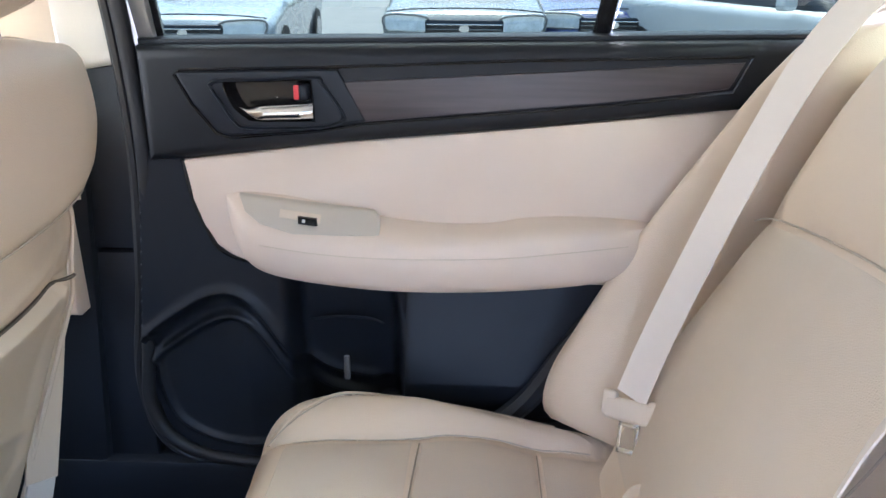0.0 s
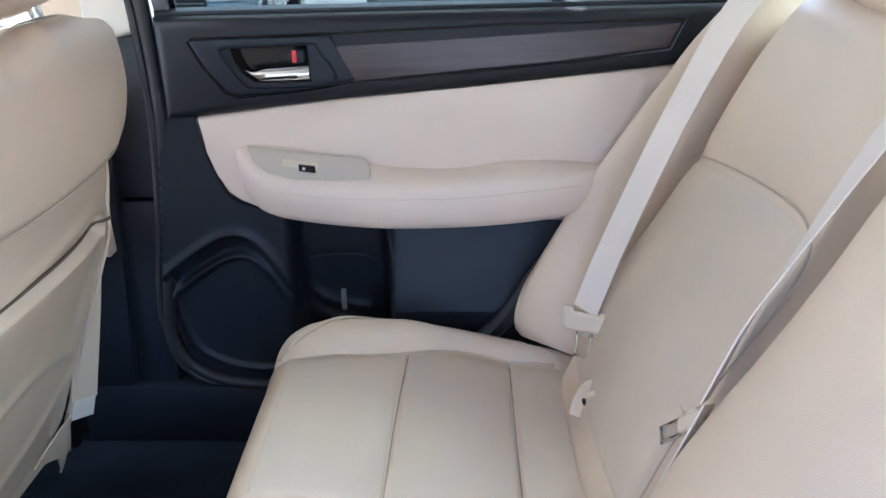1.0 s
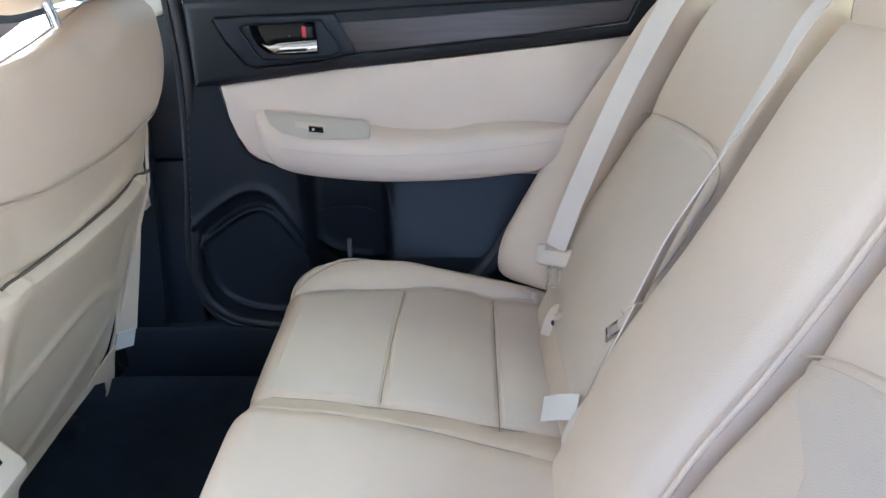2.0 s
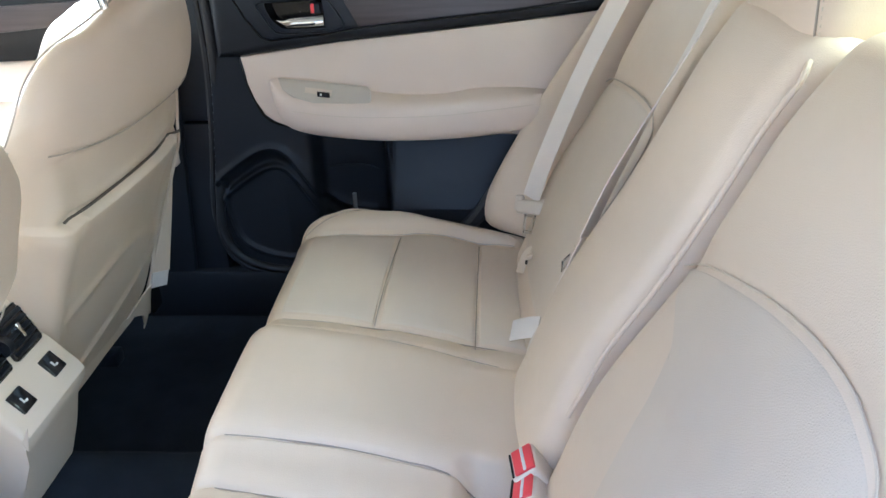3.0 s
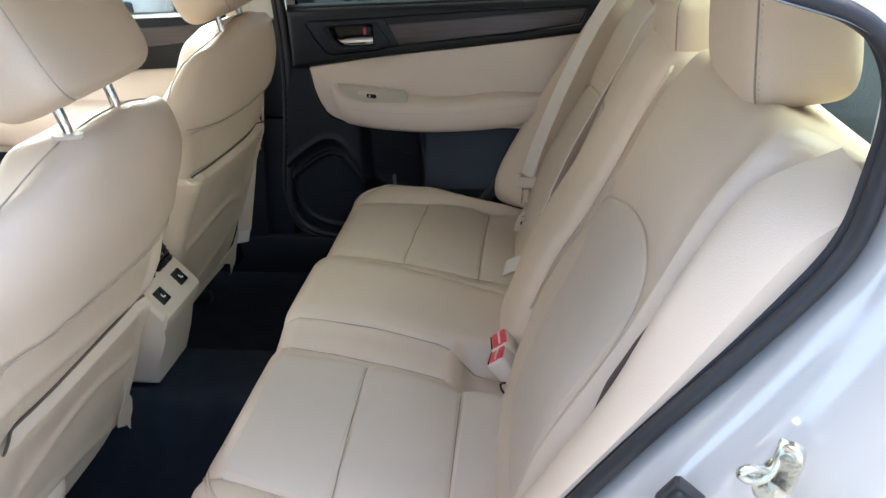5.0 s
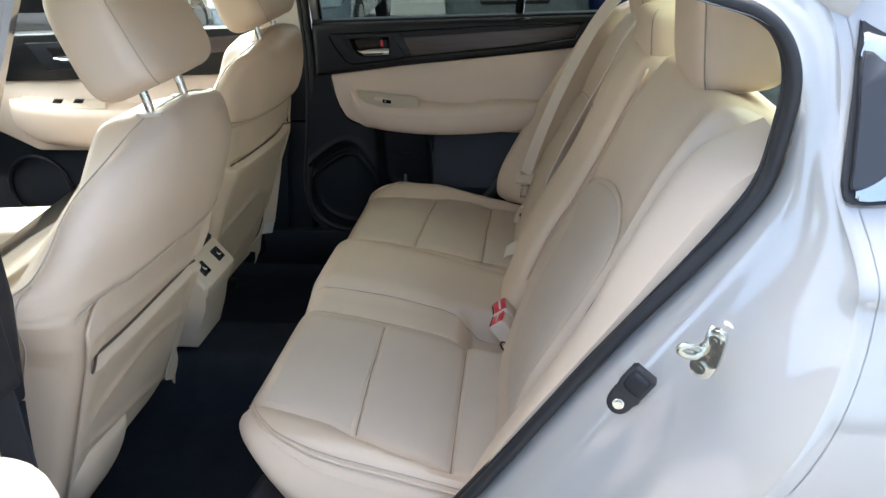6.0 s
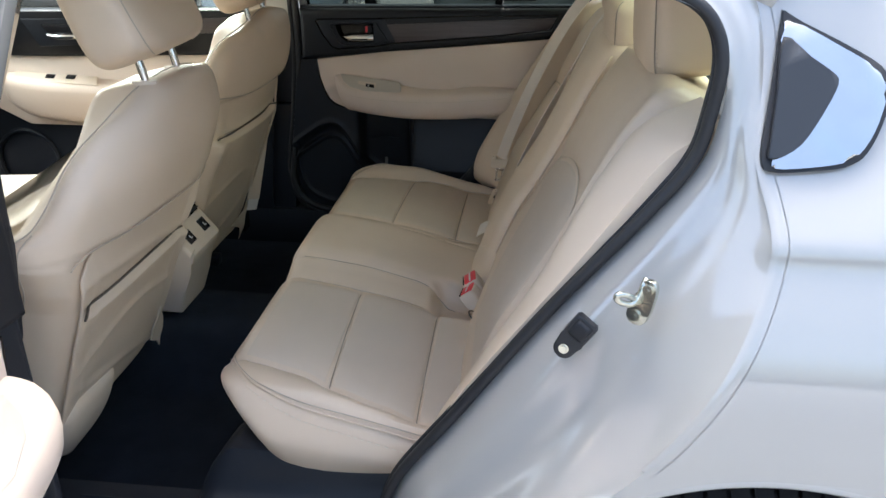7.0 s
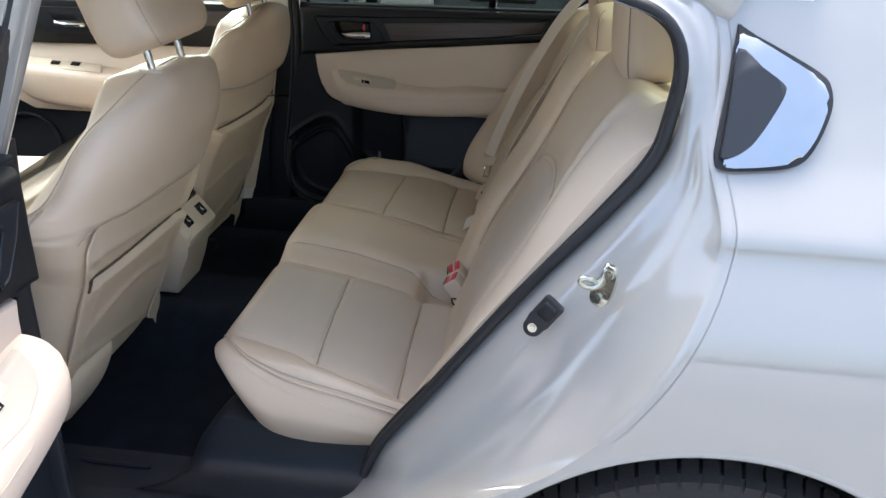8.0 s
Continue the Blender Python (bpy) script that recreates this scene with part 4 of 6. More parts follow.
tongue = part("tongue", join(box(-0.036, 0.036, -0.014, 0.014, -0.006, 0.006, 0.0055, 3), box(-0.040, -0.020, -0.010, 0.022, -0.005, 0.005, 0.0045, 3), box(0.022, 0.040, -0.012, 0.018, -0.005, 0.005, 0.0045, 3)), HARD, far_belt, "beige plastic belt tongue", xf=tongue_xf)
plate = join(box(-0.014, -0.009, -0.052, -0.012, -0.0015, 0.0015, 0.001), box(0.009, 0.014, -0.052, -0.012, -0.0015, 0.0015, 0.001), box(-0.014, 0.014, -0.052, -0.045, -0.0015, 0.0015, 0.001), box(-0.014, 0.014, -0.020, -0.012, -0.0015, 0.0015, 0.001))
part("latch_plate", plate, CHROME, tongue, "bright steel latch plate", xf=tongue_xf)

mid_belt = thing("seat_belt", (0.60, 0.18, 0.55), "cream centre seat belt lying edge-on along the backrest", "seat belt", "rear seat belts")
part("webbing", strap([(0.650, 0.172, 0.705), (0.684, 0.186, 0.782), (0.712, 0.186, 0.845), (0.743, 0.184, 0.915), (0.775, 0.180, 0.985), (0.803, 0.176, 1.048), (0.850, 0.172, 1.10), (0.90, 0.165, 1.11)],
                      [(-0.70, 0.60, 0.34), (-0.72, 0.56, 0.34), (-0.76, 0.46, 0.34), (-0.82, 0.30, 0.38), (-0.86, 0.16, 0.4), (-0.86, 0.1, 0.42), (-0.6, 0.0, 0.7), (-0.2, 0.0, 1)], 0.040), WEBBING, mid_belt)
tongue_xf = turned((0.640, 0.176, 0.676), (0.30, -0.42, 0.60), (-0.70, -0.20, 0.45))
tongue = part("tongue", join(box(-0.009, 0.009, -0.016, 0.022, -0.006, 0.006, 0.0055, 3), box(-0.013, 0.013, -0.002, 0.016, -0.0045, 0.0045, 0.0042, 3)), HARD, mid_belt, "beige plastic belt tongue", xf=tongue_xf)
part("latch_plate", join(box(-0.010, -0.006, -0.050, -0.012, -0.0015, 0.0015, 0.001), box(0.006, 0.010, -0.050, -0.012, -0.0015, 0.0015, 0.001), box(-0.010, 0.010, -0.050, -0.043, -0.0015, 0.0015, 0.001)), CHROME, tongue, "bright steel latch plate", xf=tongue_xf)
part("lower_webbing", strap([(0.652, 0.165, 0.706), (0.634, 0.156, 0.666), (0.612, 0.150, 0.622), (0.590, 0.146, 0.575), (0.572, 0.152, 0.525), (0.566, 0.160, 0.485)],
                            [(-0.55, 0.70, 0.40), (-0.50, 0.75, 0.40), (-0.6, 0.60, 0.42), (-0.75, 0.35, 0.45), (-0.85, 0.1, 0.4), (-0.9, 0.0, 0.35)], 0.034), WEBBING, mid_belt)
part("label_flap", strap([(0.585, 0.172, 0.545), (0.572, 0.186, 0.536), (0.556, 0.205, 0.520), (0.545, 0.222, 0.505)], [(-0.7, -0.35, 0.6)] * 4, 0.036), FLAP, mid_belt, "cream cloth belt label")

# far outer anchor sleeve and the bench's side loop
anchor = thing("belt_anchor", (0.545, 0.44, 0.47), "beige plastic belt anchor between cushion and backrest", "belt anchor")
part("sleeve", strap([(0.574, 0.404, 0.512), (0.580, 0.412, 0.530), (0.588, 0.412, 0.549), (0.594, 0.398, 0.560), (0.594, 0.384, 0.560)], [(-0.5, -0.7, 0.3), (-0.5, -0.75, 0.4), (-0.4, -0.6, 0.7), (-0.3, -0.3, 0.9), (-0.2, 0.3, 0.9)], 0.030, 0.007), LEATHER, anchor)
part("slot", box(-0.003, 0.003, -0.006, 0.006, -0.003, 0.003, 0.0015), GLOSS_BLACK, anchor, xf=Matrix.Translation((0.580, 0.408, 0.535)) @ Euler((0, -0.8, 0)).to_matrix().to_4x4())


def buckle(at, yaw, pitch, label):
    b = thing("belt_buckle", at, label, "belt buckle", "belt buckles")
    m = Matrix.Translation(at) @ Euler((0, pitch, yaw)).to_matrix().to_4x4()
    part("housing", box(-0.014, 0.100, -0.026, 0.026, -0.019, 0.019, 0.007, 3), HARD, b, xf=m)
    button = part("press_button", box(-0.0165, -0.006, -0.021, 0.021, -0.012, 0.0165, 0.002), RED, b, "red release button", xf=m)
    part("label_bar", box(-0.0172, -0.012, -0.020, 0.020, 0.001, 0.0055, 0.0005), ICON, button, "pale printed bar", xf=m)
    part("slot", box(-0.0155, -0.012, -0.020, 0.020, -0.0165, -0.0135, 0.0008), GLOSS_BLACK, b, xf=m)
    part("stem", box(0.09, 0.16, -0.018, 0.018, -0.008, 0.008, 0.004), HARD, b, xf=m)
    return b


buckle((0.552, -0.150, 0.510), -0.12, 0.90, "beige belt buckle with a red button in the cushion notch")
buckle((0.553, -0.112, 0.519), 0.10, 0.98, "beige belt buckle leaning behind another in the notch")
part_loop = thing("anchor_loop", (0.565, -0.20, 0.48), "black wire child seat loop at the cushion's rear", "wire loop")
part("wire", tube([(0.58, -0.185, 0.475), (0.560, -0.19, 0.488), (0.553, -0.205, 0.494), (0.560, -0.22, 0.488), (0.58, -0.225, 0.475)], 0.002, 8), GLOSS_BLACK, part_loop)

front_belt = thing("seat_belt", (-0.19, 0.70, 0.95), "cream front seat belt hanging down the pillar", "seat belt")
part("webbing", strap([(-0.178, 0.690, 0.80), (-0.175, 0.690, 0.95), (-0.165, 0.668, 1.10), (-0.153, 0.626, 1.25)], [(0.5, -0.85, 0)] * 4, 0.060), WEBBING, front_belt)

# ---- front seats ----
FD, FN = Vector((0.372, 0, 0.928)), Vector((0.928, 0, -0.372))


def front_seat(side):
    """A front seat seen from behind; side: 1 far, -1 near."""
    yc, x0 = (0.338, -0.232) if side > 0 else (-0.372, -0.165)
    lab = "beige leather front seat with a rear pocket and stitched cover"
    st = thing("front_seat", (-0.45, yc, 0.25), lab, "car seat", "front seats")
    fr = frame_of((x0, yc, 0.360), (0, side, 0), FD, FN)
    hem = [(-0.27, 0.462), (-0.14, 0.468), (0.0, 0.473), (0.14, 0.480), (0.235, 0.482), (0.27, 0.464)]
    curve = [(0.188, 0.466), (0.200, 0.457), (0.219, 0.438), (0.243, 0.405), (0.250, 0.31), (0.252, 0.20), (0.252, 0.03)]
    slit = [(-0.235, 0.338), (-0.14, 0.336), (0.05, 0.335), (0.174, 0.335), (0.243, 0.339)]
    dq = 0.072 if side > 0 else 0.0
    hem, slit = [(a, b + dq) for a, b in hem], [(a, b + 1.15 * dq) for a, b in slit]
    curve = [(a, b + dq * min(max((b - 0.2) / 0.2, 0), 1)) for a, b in curve]
    flat = lambda line: [(v.x, v.y) for v in smooth_path([(a, b, 0) for a, b in line], 6)]
    slit_f = flat(slit)

    def back(p, q):
        c = np.abs(p) / 0.270
        up = np.clip((q - 0.40) / 0.12, 0, 1)
        z = -(0.012 + 0.046 * up) * c ** 3.0 - 2.2 * np.clip(q - 0.56, 0, 1) ** 2
        z = z - 0.014 * np.clip((np.interp(p, [-0.27, 0.0, 0.14], [0.460, 0.471, 0.478]) + dq - q) / 0.010, 0, 1) * np.clip((0.255 - np.abs(p)) / 0.06, 0, 1)
        z = z + groove(p, q, [hem], 0.004, 0.003, 0.0, 0.01)
        z = z + groove(p, q, [curve], 0.007, 0.004, 0.003, 0.02)
        d = dist_to(p, q, slit_f)
        sz = np.interp(p, [a for a, _ in slit], [b for _, b in slit])
        pocket = np.clip((0.248 - p) / 0.04, 0, 1) * np.clip((0.47 + dq - q) / 0.02, 0, 1)
        z = z + pocket * np.where(q < sz, 0.010 * np.exp(-((q - sz) / 0.06) ** 2), -0.018 * np.exp(-(d / 0.012) ** 2))
        for line in ([(-0.20, 0.352 + dq), (0.0, 0.378 + dq), (0.137, 0.396 + dq), (0.245, 0.405 + dq)], [(-0.16, 0.06), (0.06, 0.108), (0.18, 0.138), (0.24, 0.165)], [(-0.2, 0.22), (0.05, 0.25), (0.22, 0.20)]):
            z = z + pocket * 0.004 * np.exp(-(dist_to(p, q, flat(line)) / 0.011) ** 2)
        return z + waves(p, q, 0.0055, 30 + side, 6, 8, 24) * pocket + waves(p, q, 0.0025, 20 + side, 6, 6, 20)

    def shape(p, q, h):
        w = np.interp(q, [-0.1, 0.0, 0.36 + dq, 0.46 + dq, 0.50 + dq, 0.62, 0.70], [0.80, 0.80, 0.82, 0.93, 1.0, 0.99, 0.90])
        w_in = np.interp(q, [-0.1, 0.03, 0.18, 0.32, 0.38, 0.43, 0.476, 0.490, 0.52, 0.60, 0.70], [0.64, 0.64, 0.60, 0.53, 0.60, 0.72, 0.84, 0.97, 1.02, 1.02, 0.91])
        if side < 0:
            w = np.interp(q, [-0.1, 0.0, 0.36, 0.46, 0.52, 0.60, 0.70], [1.00, 1.00, 1.11, 1.24, 1.24, 1.12, 0.92])
        else:
            w_in = np.interp(q, [-0.1, 0.0, 0.36, 0.46, 0.52, 0.60, 0.70], [0.86, 0.88, 0.94, 1.0, 1.03, 1.03, 0.93])
        w = np.where(p < 0, w_in, w)
        sh = np.clip((np.abs(p) - 0.08) / 0.19, 0, 1) ** 2 * np.clip((q - 0.54) / 0.18, 0, 1)
        drop = 0.042 * sh - (0.022 * np.clip((q - 0.56) / 0.12, 0, 1) * np.clip(p / 0.08 + 1, 0, 1) if side > 0 else 0.0)
        if side < 0:
            drop = np.where(p > 0, 0.085 * np.clip((p - 0.05) / 0.22, 0, 1) ** 1.4 * np.clip((q - 0.42) / 0.28, 0, 1), drop)
        base = back(p, q)
        c = np.clip((np.abs(p) - 0.065) / 0.18, 0, 1)
        c = c * c * (3 - 2 * c)
        thin = np.interp(q, [0.0, 0.25, 0.42, 0.50, 0.56, 0.61, 0.66, 0.74], [1.5, 1.65, 1.5, 1.3, 0.95, 0.60, 0.40, 0.32])
        dr = (base - h) * (thin * c + np.maximum(thin, 0.85) * (1 - c))
        fall = dr * (0.45 + 1.20 * c) * np.clip((q - 0.50) / 0.14, 0, 1)
        flare = 1 + 1.3 * np.clip(dr, 0, 0.12) * np.interp(q, [0.0, 0.34, 0.48, 0.60], [0.8, 1, 1, 0])
        return p * w * flare, q - drop - fall, base - dr

    part("backrest", pad(-0.270, 0.270, 0.0, 0.706, back, 0.125, 0.036, 0.075, 0.0058, 0.015, fr, shape), LEATHER, st, "beige leather seat back with slack map pocket", smooth=110)

    def fine(line, lift):
        return [on(v.x, v.y, lift) for v in smooth_path([(a, b, 0) for a, b in line], 8)]

    def on(a, b, lift):
        p, q, h = shape(np.array([a]), np.array([b]), back(np.array([a]), np.array([b])) + lift)
        return fr @ Vector((float(p[0]), float(q[0]), float(h[0])))
    # a dark tube paints the shade in the pocket's slit
    part("pocket_slit_shadow", tube(fine([(a, b + 0.003) for a, b in slit], 0.0070), 0.0024, 6, 2), POCKET_SHADE, st)
    part("piping", tube(fine(curve, 0.006), 0.003, 8, 2), LEATHER, st)
    part("hem_seam", tube(fine([(a * 0.93, b) for a, b in hem], 0.0035), 0.0011, 6, 2), SOFT_SEAM, st)
    rim = [(0.0, 0.7065), (0.10, 0.7065), (0.195, 0.7065), (0.230, 0.698), (0.2485, 0.6845), (0.2628, 0.665), (0.2708, 0.631), (0.2712, 0.58), (0.2712, 0.54), (0.2712, 0.50)]
    for s in (1, -1):
        part("rim_seam", tube([on(a * s, b, -0.042) for a, b in rim], 0.0013, 6, 6), SOFT_SEAM, st)
    flank = [(0.02, -0.042), (0.2, -0.042), (0.33, -0.042), (0.40, -0.040), (0.46, -0.032), (0.51, -0.028), (0.56, -0.03)]
    for s in (1, -1):
        part("side_seam", tube([on(0.2712 * s, b, d) for b, d in flank], 0.0012, 6, 6), SOFT_SEAM, st)
    part("stitching", stitches([on(a, b, -0.034) for a, b in rim[4:]], 0.005, 0.0035, 0.0008), THREAD, st)

    def flap(pts):
        bm = bmesh.new()
        bm.faces.new([bm.verts.new(fr @ Vector(v)) for v in pts])
        bmesh.ops.triangulate(bm, faces=bm.faces[:])
        bmesh.ops.subdivide_edges(bm, edges=bm.edges[:], cuts=2, use_grid_fill=True)
        for v in bm.verts:
            v.co += FN * 0.006 * noise.noise(v.co * 25)
        bmesh.ops.solidify(bm, geom=bm.faces[:], thickness=0.003)
        part("corner_flap", bm, LEATHER, st, "loose corner of the seat cover")
    if side < 0:
        flap([(-0.13, 0.13, -0.014), (-0.160, 0.08, -0.012), (-0.166, 0.0, -0.006), (-0.155, 0.02, -0.008), (-0.12, 0.04, -0.014)])
    else:
        flap([(0.10, 0.03, -0.012), (0.20, 0.06, -0.01), (0.215, -0.03, 0.0), (0.195, 0.0, 0.002), (0.185, -0.05, 0.004), (0.165, 0.0, 0.0)])
        part("strap", strap([(-0.112, 0.545, 0.820), (-0.124, 0.550, 0.762), (-0.157, 0.551, 0.606), (-0.188, 0.551, 0.472), (-0.195, 0.551, 0.440)], [(0.75, -0.65, -0.2)] * 5, 0.042, 0.005), LEATHER, st, "beige cover strap hanging beside the pillar")
        part("strap_end", strap([(-0.195, 0.551, 0.442), (-0.206, 0.551, 0.405)], [(0.75, -0.65, -0.2)] * 2, 0.036, 0.008, 3), FLAP, st, "white strap end")
        part("floor_clip", box(-0.275, -0.245, 0.585, 0.635, 0.310, 0.365, 0.006), GLOSS_BLACK, st, "black clip below the strap")
    # base and cushion of the seat
    part("seat_cushion", pad(-0.78 , -0.22, yc - 0.26, yc + 0.26, lambda p, q: 0.545 + 0.03 * np.clip((np.abs(q - yc) - 0.15) / 0.1, 0, 1) - 0.08 * np.clip(p + 0.45, 0, 1) + waves(p, q, 0.003, 40), 0.16, 0.05, 0.09, 0.02), LEATHER, st, "beige leather front cushion")
    if side < 0:
        part("cushion_corner", pad(-0.46, -0.128, yc - 0.258, yc - 0.05, lambda p, q: 0.492 - 0.9 * np.clip(p + 0.20, 0, 1) ** 1.5 - 1.2 * np.clip(np.abs(q - yc) - 0.20, 0, 1) ** 1.5, 0.135, 0.030, 0.05, 0.0062, 0.055), LEATHER, st, "beige rear corner of the front cushion")
    part("base_cover", pad(-0.66, -0.30 if side < 0 else -0.40, yc - 0.235, yc + (0.235 if side > 0 else -0.10), lambda p, q: 0.435 - 0.06 * np.clip((p + 0.3) / 0.2, 0, 1) + 0 * q, 0.11, 0.04, 0.06, 0.03, 0.03), HARD, st, "beige plastic seat base cover")
    for sx in (-0.19, 0.19):
        part("rail", box(-0.75, -0.32, yc + sx - 0.02, yc + sx + 0.02, 0.215, 0.25, 0.005), BLACK, st, "black seat rail")
    # headrest
    hx = x0 + 0.183
    hr = thing("headrest", (hx, yc, 1.0), "beige leather front headrest on two chrome posts", "headrest", "front headrests")
    w, d, hgt = 0.272, 0.118, 0.190
    bm, surf = headrest(w, d, hgt, (hx - 0.040, yc, 1.150), -0.40)
    part("pad", bm, LEATHER, hr)
    for s in (1, -1):
        part("seam", tube([surf(s * 0.86, b, 0.0004) for b in np.linspace(-1.3, 1.3, 16)], 0.0011, 6, 2), SOFT_SEAM, hr)
    for s in (1, -1):
        y = yc + s * 0.062
        part("post", tube([(hx - 0.020, y, 1.095), (hx - 0.010, y, 1.065), (hx - 0.003, y, 1.035), (hx - 0.002, y, 1.0)], 0.0068, 12, 5), CHROME, hr, "chrome headrest post")
        part("collar", sweep([Vector((hx - 0.004, y, 1.000)), Vector((hx - 0.004, y, 1.025)), Vector((hx - 0.004, y, 1.029))], circle(0.021, 20, 0.014), (0, 1, 0)), HARD, hr, "beige plastic post collar")
    return st


front_seat(1)
front_seat(-1)

# ---- centre console with rear vents ----
console = thing("centre_console", (-0.25, 0, 0.35), "beige plastic console end with rear air vents and heater switches", "console")
profile = [(-0.17, 0.372), (-0.150, 0.43), (-0.135, 0.49), (-0.117, 0.520), (-0.115, 0.533), (-0.120, 0.543), (-0.158, 0.590), (-0.166, 0.597), (-0.196, 0.668), (-0.206, 0.680), (-0.23, 0.685), (-0.7, 0.66), (-0.7, 0.372)]
bm = slab(profile, -0.088, 0.088, 0.0)
for v in bm.verts:
    v.co.y *= 1 - 0.12 * max(0, (0.52 - v.co.z) / 0.15) + 0.0
bmesh.ops.bevel(bm, geom=[e for e in bm.edges if abs(abs(e.verts[0].co.y) - abs(e.verts[1].co.y)) < 0.015 and e.verts[0].co.y * e.verts[1].co.y > 0 and len(e.link_faces) == 2 and e.calc_face_angle(0) > 0.5], offset=0.010, segments=3, affect="EDGES", profile=0.5)
part("housing", bm, HARD, console, smooth=30)
for s in (1, -1):
    vm = frame_of((-0.1752, 0.040 * s, 0.6245), (0, 1, 0), (-0.390, 0, 0.921), (0.921, 0, 0.390))
    vent = part("vent", join(box(-0.034, 0.034, -0.034, 0.034, -0.004, 0.0030, 0.006, 3)), GLOSS_BLACK, console, "black air vent", xf=vm)
    for k in range(5):
        part("slat", box(-0.029, 0.029, -0.002, 0.002, -0.004, 0.006, 0.001), BLACK, vent, xf=vm @ Matrix.Translation((0, -0.024 + 0.012 * k, 0.003)) @ Euler((0.5, 0, 0)).to_matrix().to_4x4())
    part("vent_tab", box(-0.004, 0.004, -0.012, 0.012, 0.004, 0.012, 0.002), CHROME, vent, "bright vent tab", xf=vm)
    sm = frame_of((-0.1385, 0.042 * s, 0.5660), (0, 1, 0), (-0.628, 0, 0.778), (0.778, 0, 0.628))
    sw = part("heater_switch", box(-0.0155, 0.0155, -0.0165, 0.0165, -0.004, 0.0045, 0.002), GLOSS_BLACK, console, "black seat heater switch", xf=sm)
    part("switch_icon", join(box(-0.004, -0.001, -0.005, 0.004, 0.0040, 0.0052, 0), box(0.000, 0.005, -0.006, -0.003, 0.0040, 0.0052, 0)), ICON, sw, xf=sm)
part("vent_wheel", sweep([Vector((-0.170, -0.006, 0.625)), Vector((-0.170, 0.006, 0.625))], circle(0.014, 16), (0, 0, 1)), BLACK, console, "black vent thumbwheel")

# ---- doors ----


def belt_line(x):
    return 1.0125 + (x - 0.05) * 0.0172


def armrest_body(stations, y0):
    """A padded armrest lofted along x. Station: x, inner top, lip top, bottom, reach."""
    verts = []
    cols = np.array(stations)
    ks = np.linspace(0, len(stations) - 1, (len(stations) - 1) * 5 + 1)
    fine = np.array([np.interp(ks, range(len(stations)), cols[:, i]) for i in range(5)]).T
    for _ in range(6):
        fine[1:-1] = (fine[:-2] + 2 * fine[1:-1] + fine[2:]) / 4
    for x, zt, zl, zb, reach in fine:
        h = zl - zb
        sec = [(0.0, zt), (0.25, zt - 0.1 * (zt - zl)), (0.55, zt + (zl - zt) * 0.6 + 0.003), (0.78, zl + 0.004), (0.92, zl - 0.004), (1.0, zl - 0.020 * min(1, h / 0.06)), (1.0, zl - h * 0.5),
               (0.96, zl - h * 0.75), (0.86, zb + h * 0.10), (0.70, zb + 0.002), (0.35, zb), (0.0, zb + 0.01)]
        for r, z in sec:
            verts.append(Vector((x, y0 - reach * r, z)))
    return from_grid(verts, len(fine), 12, False, True, True)


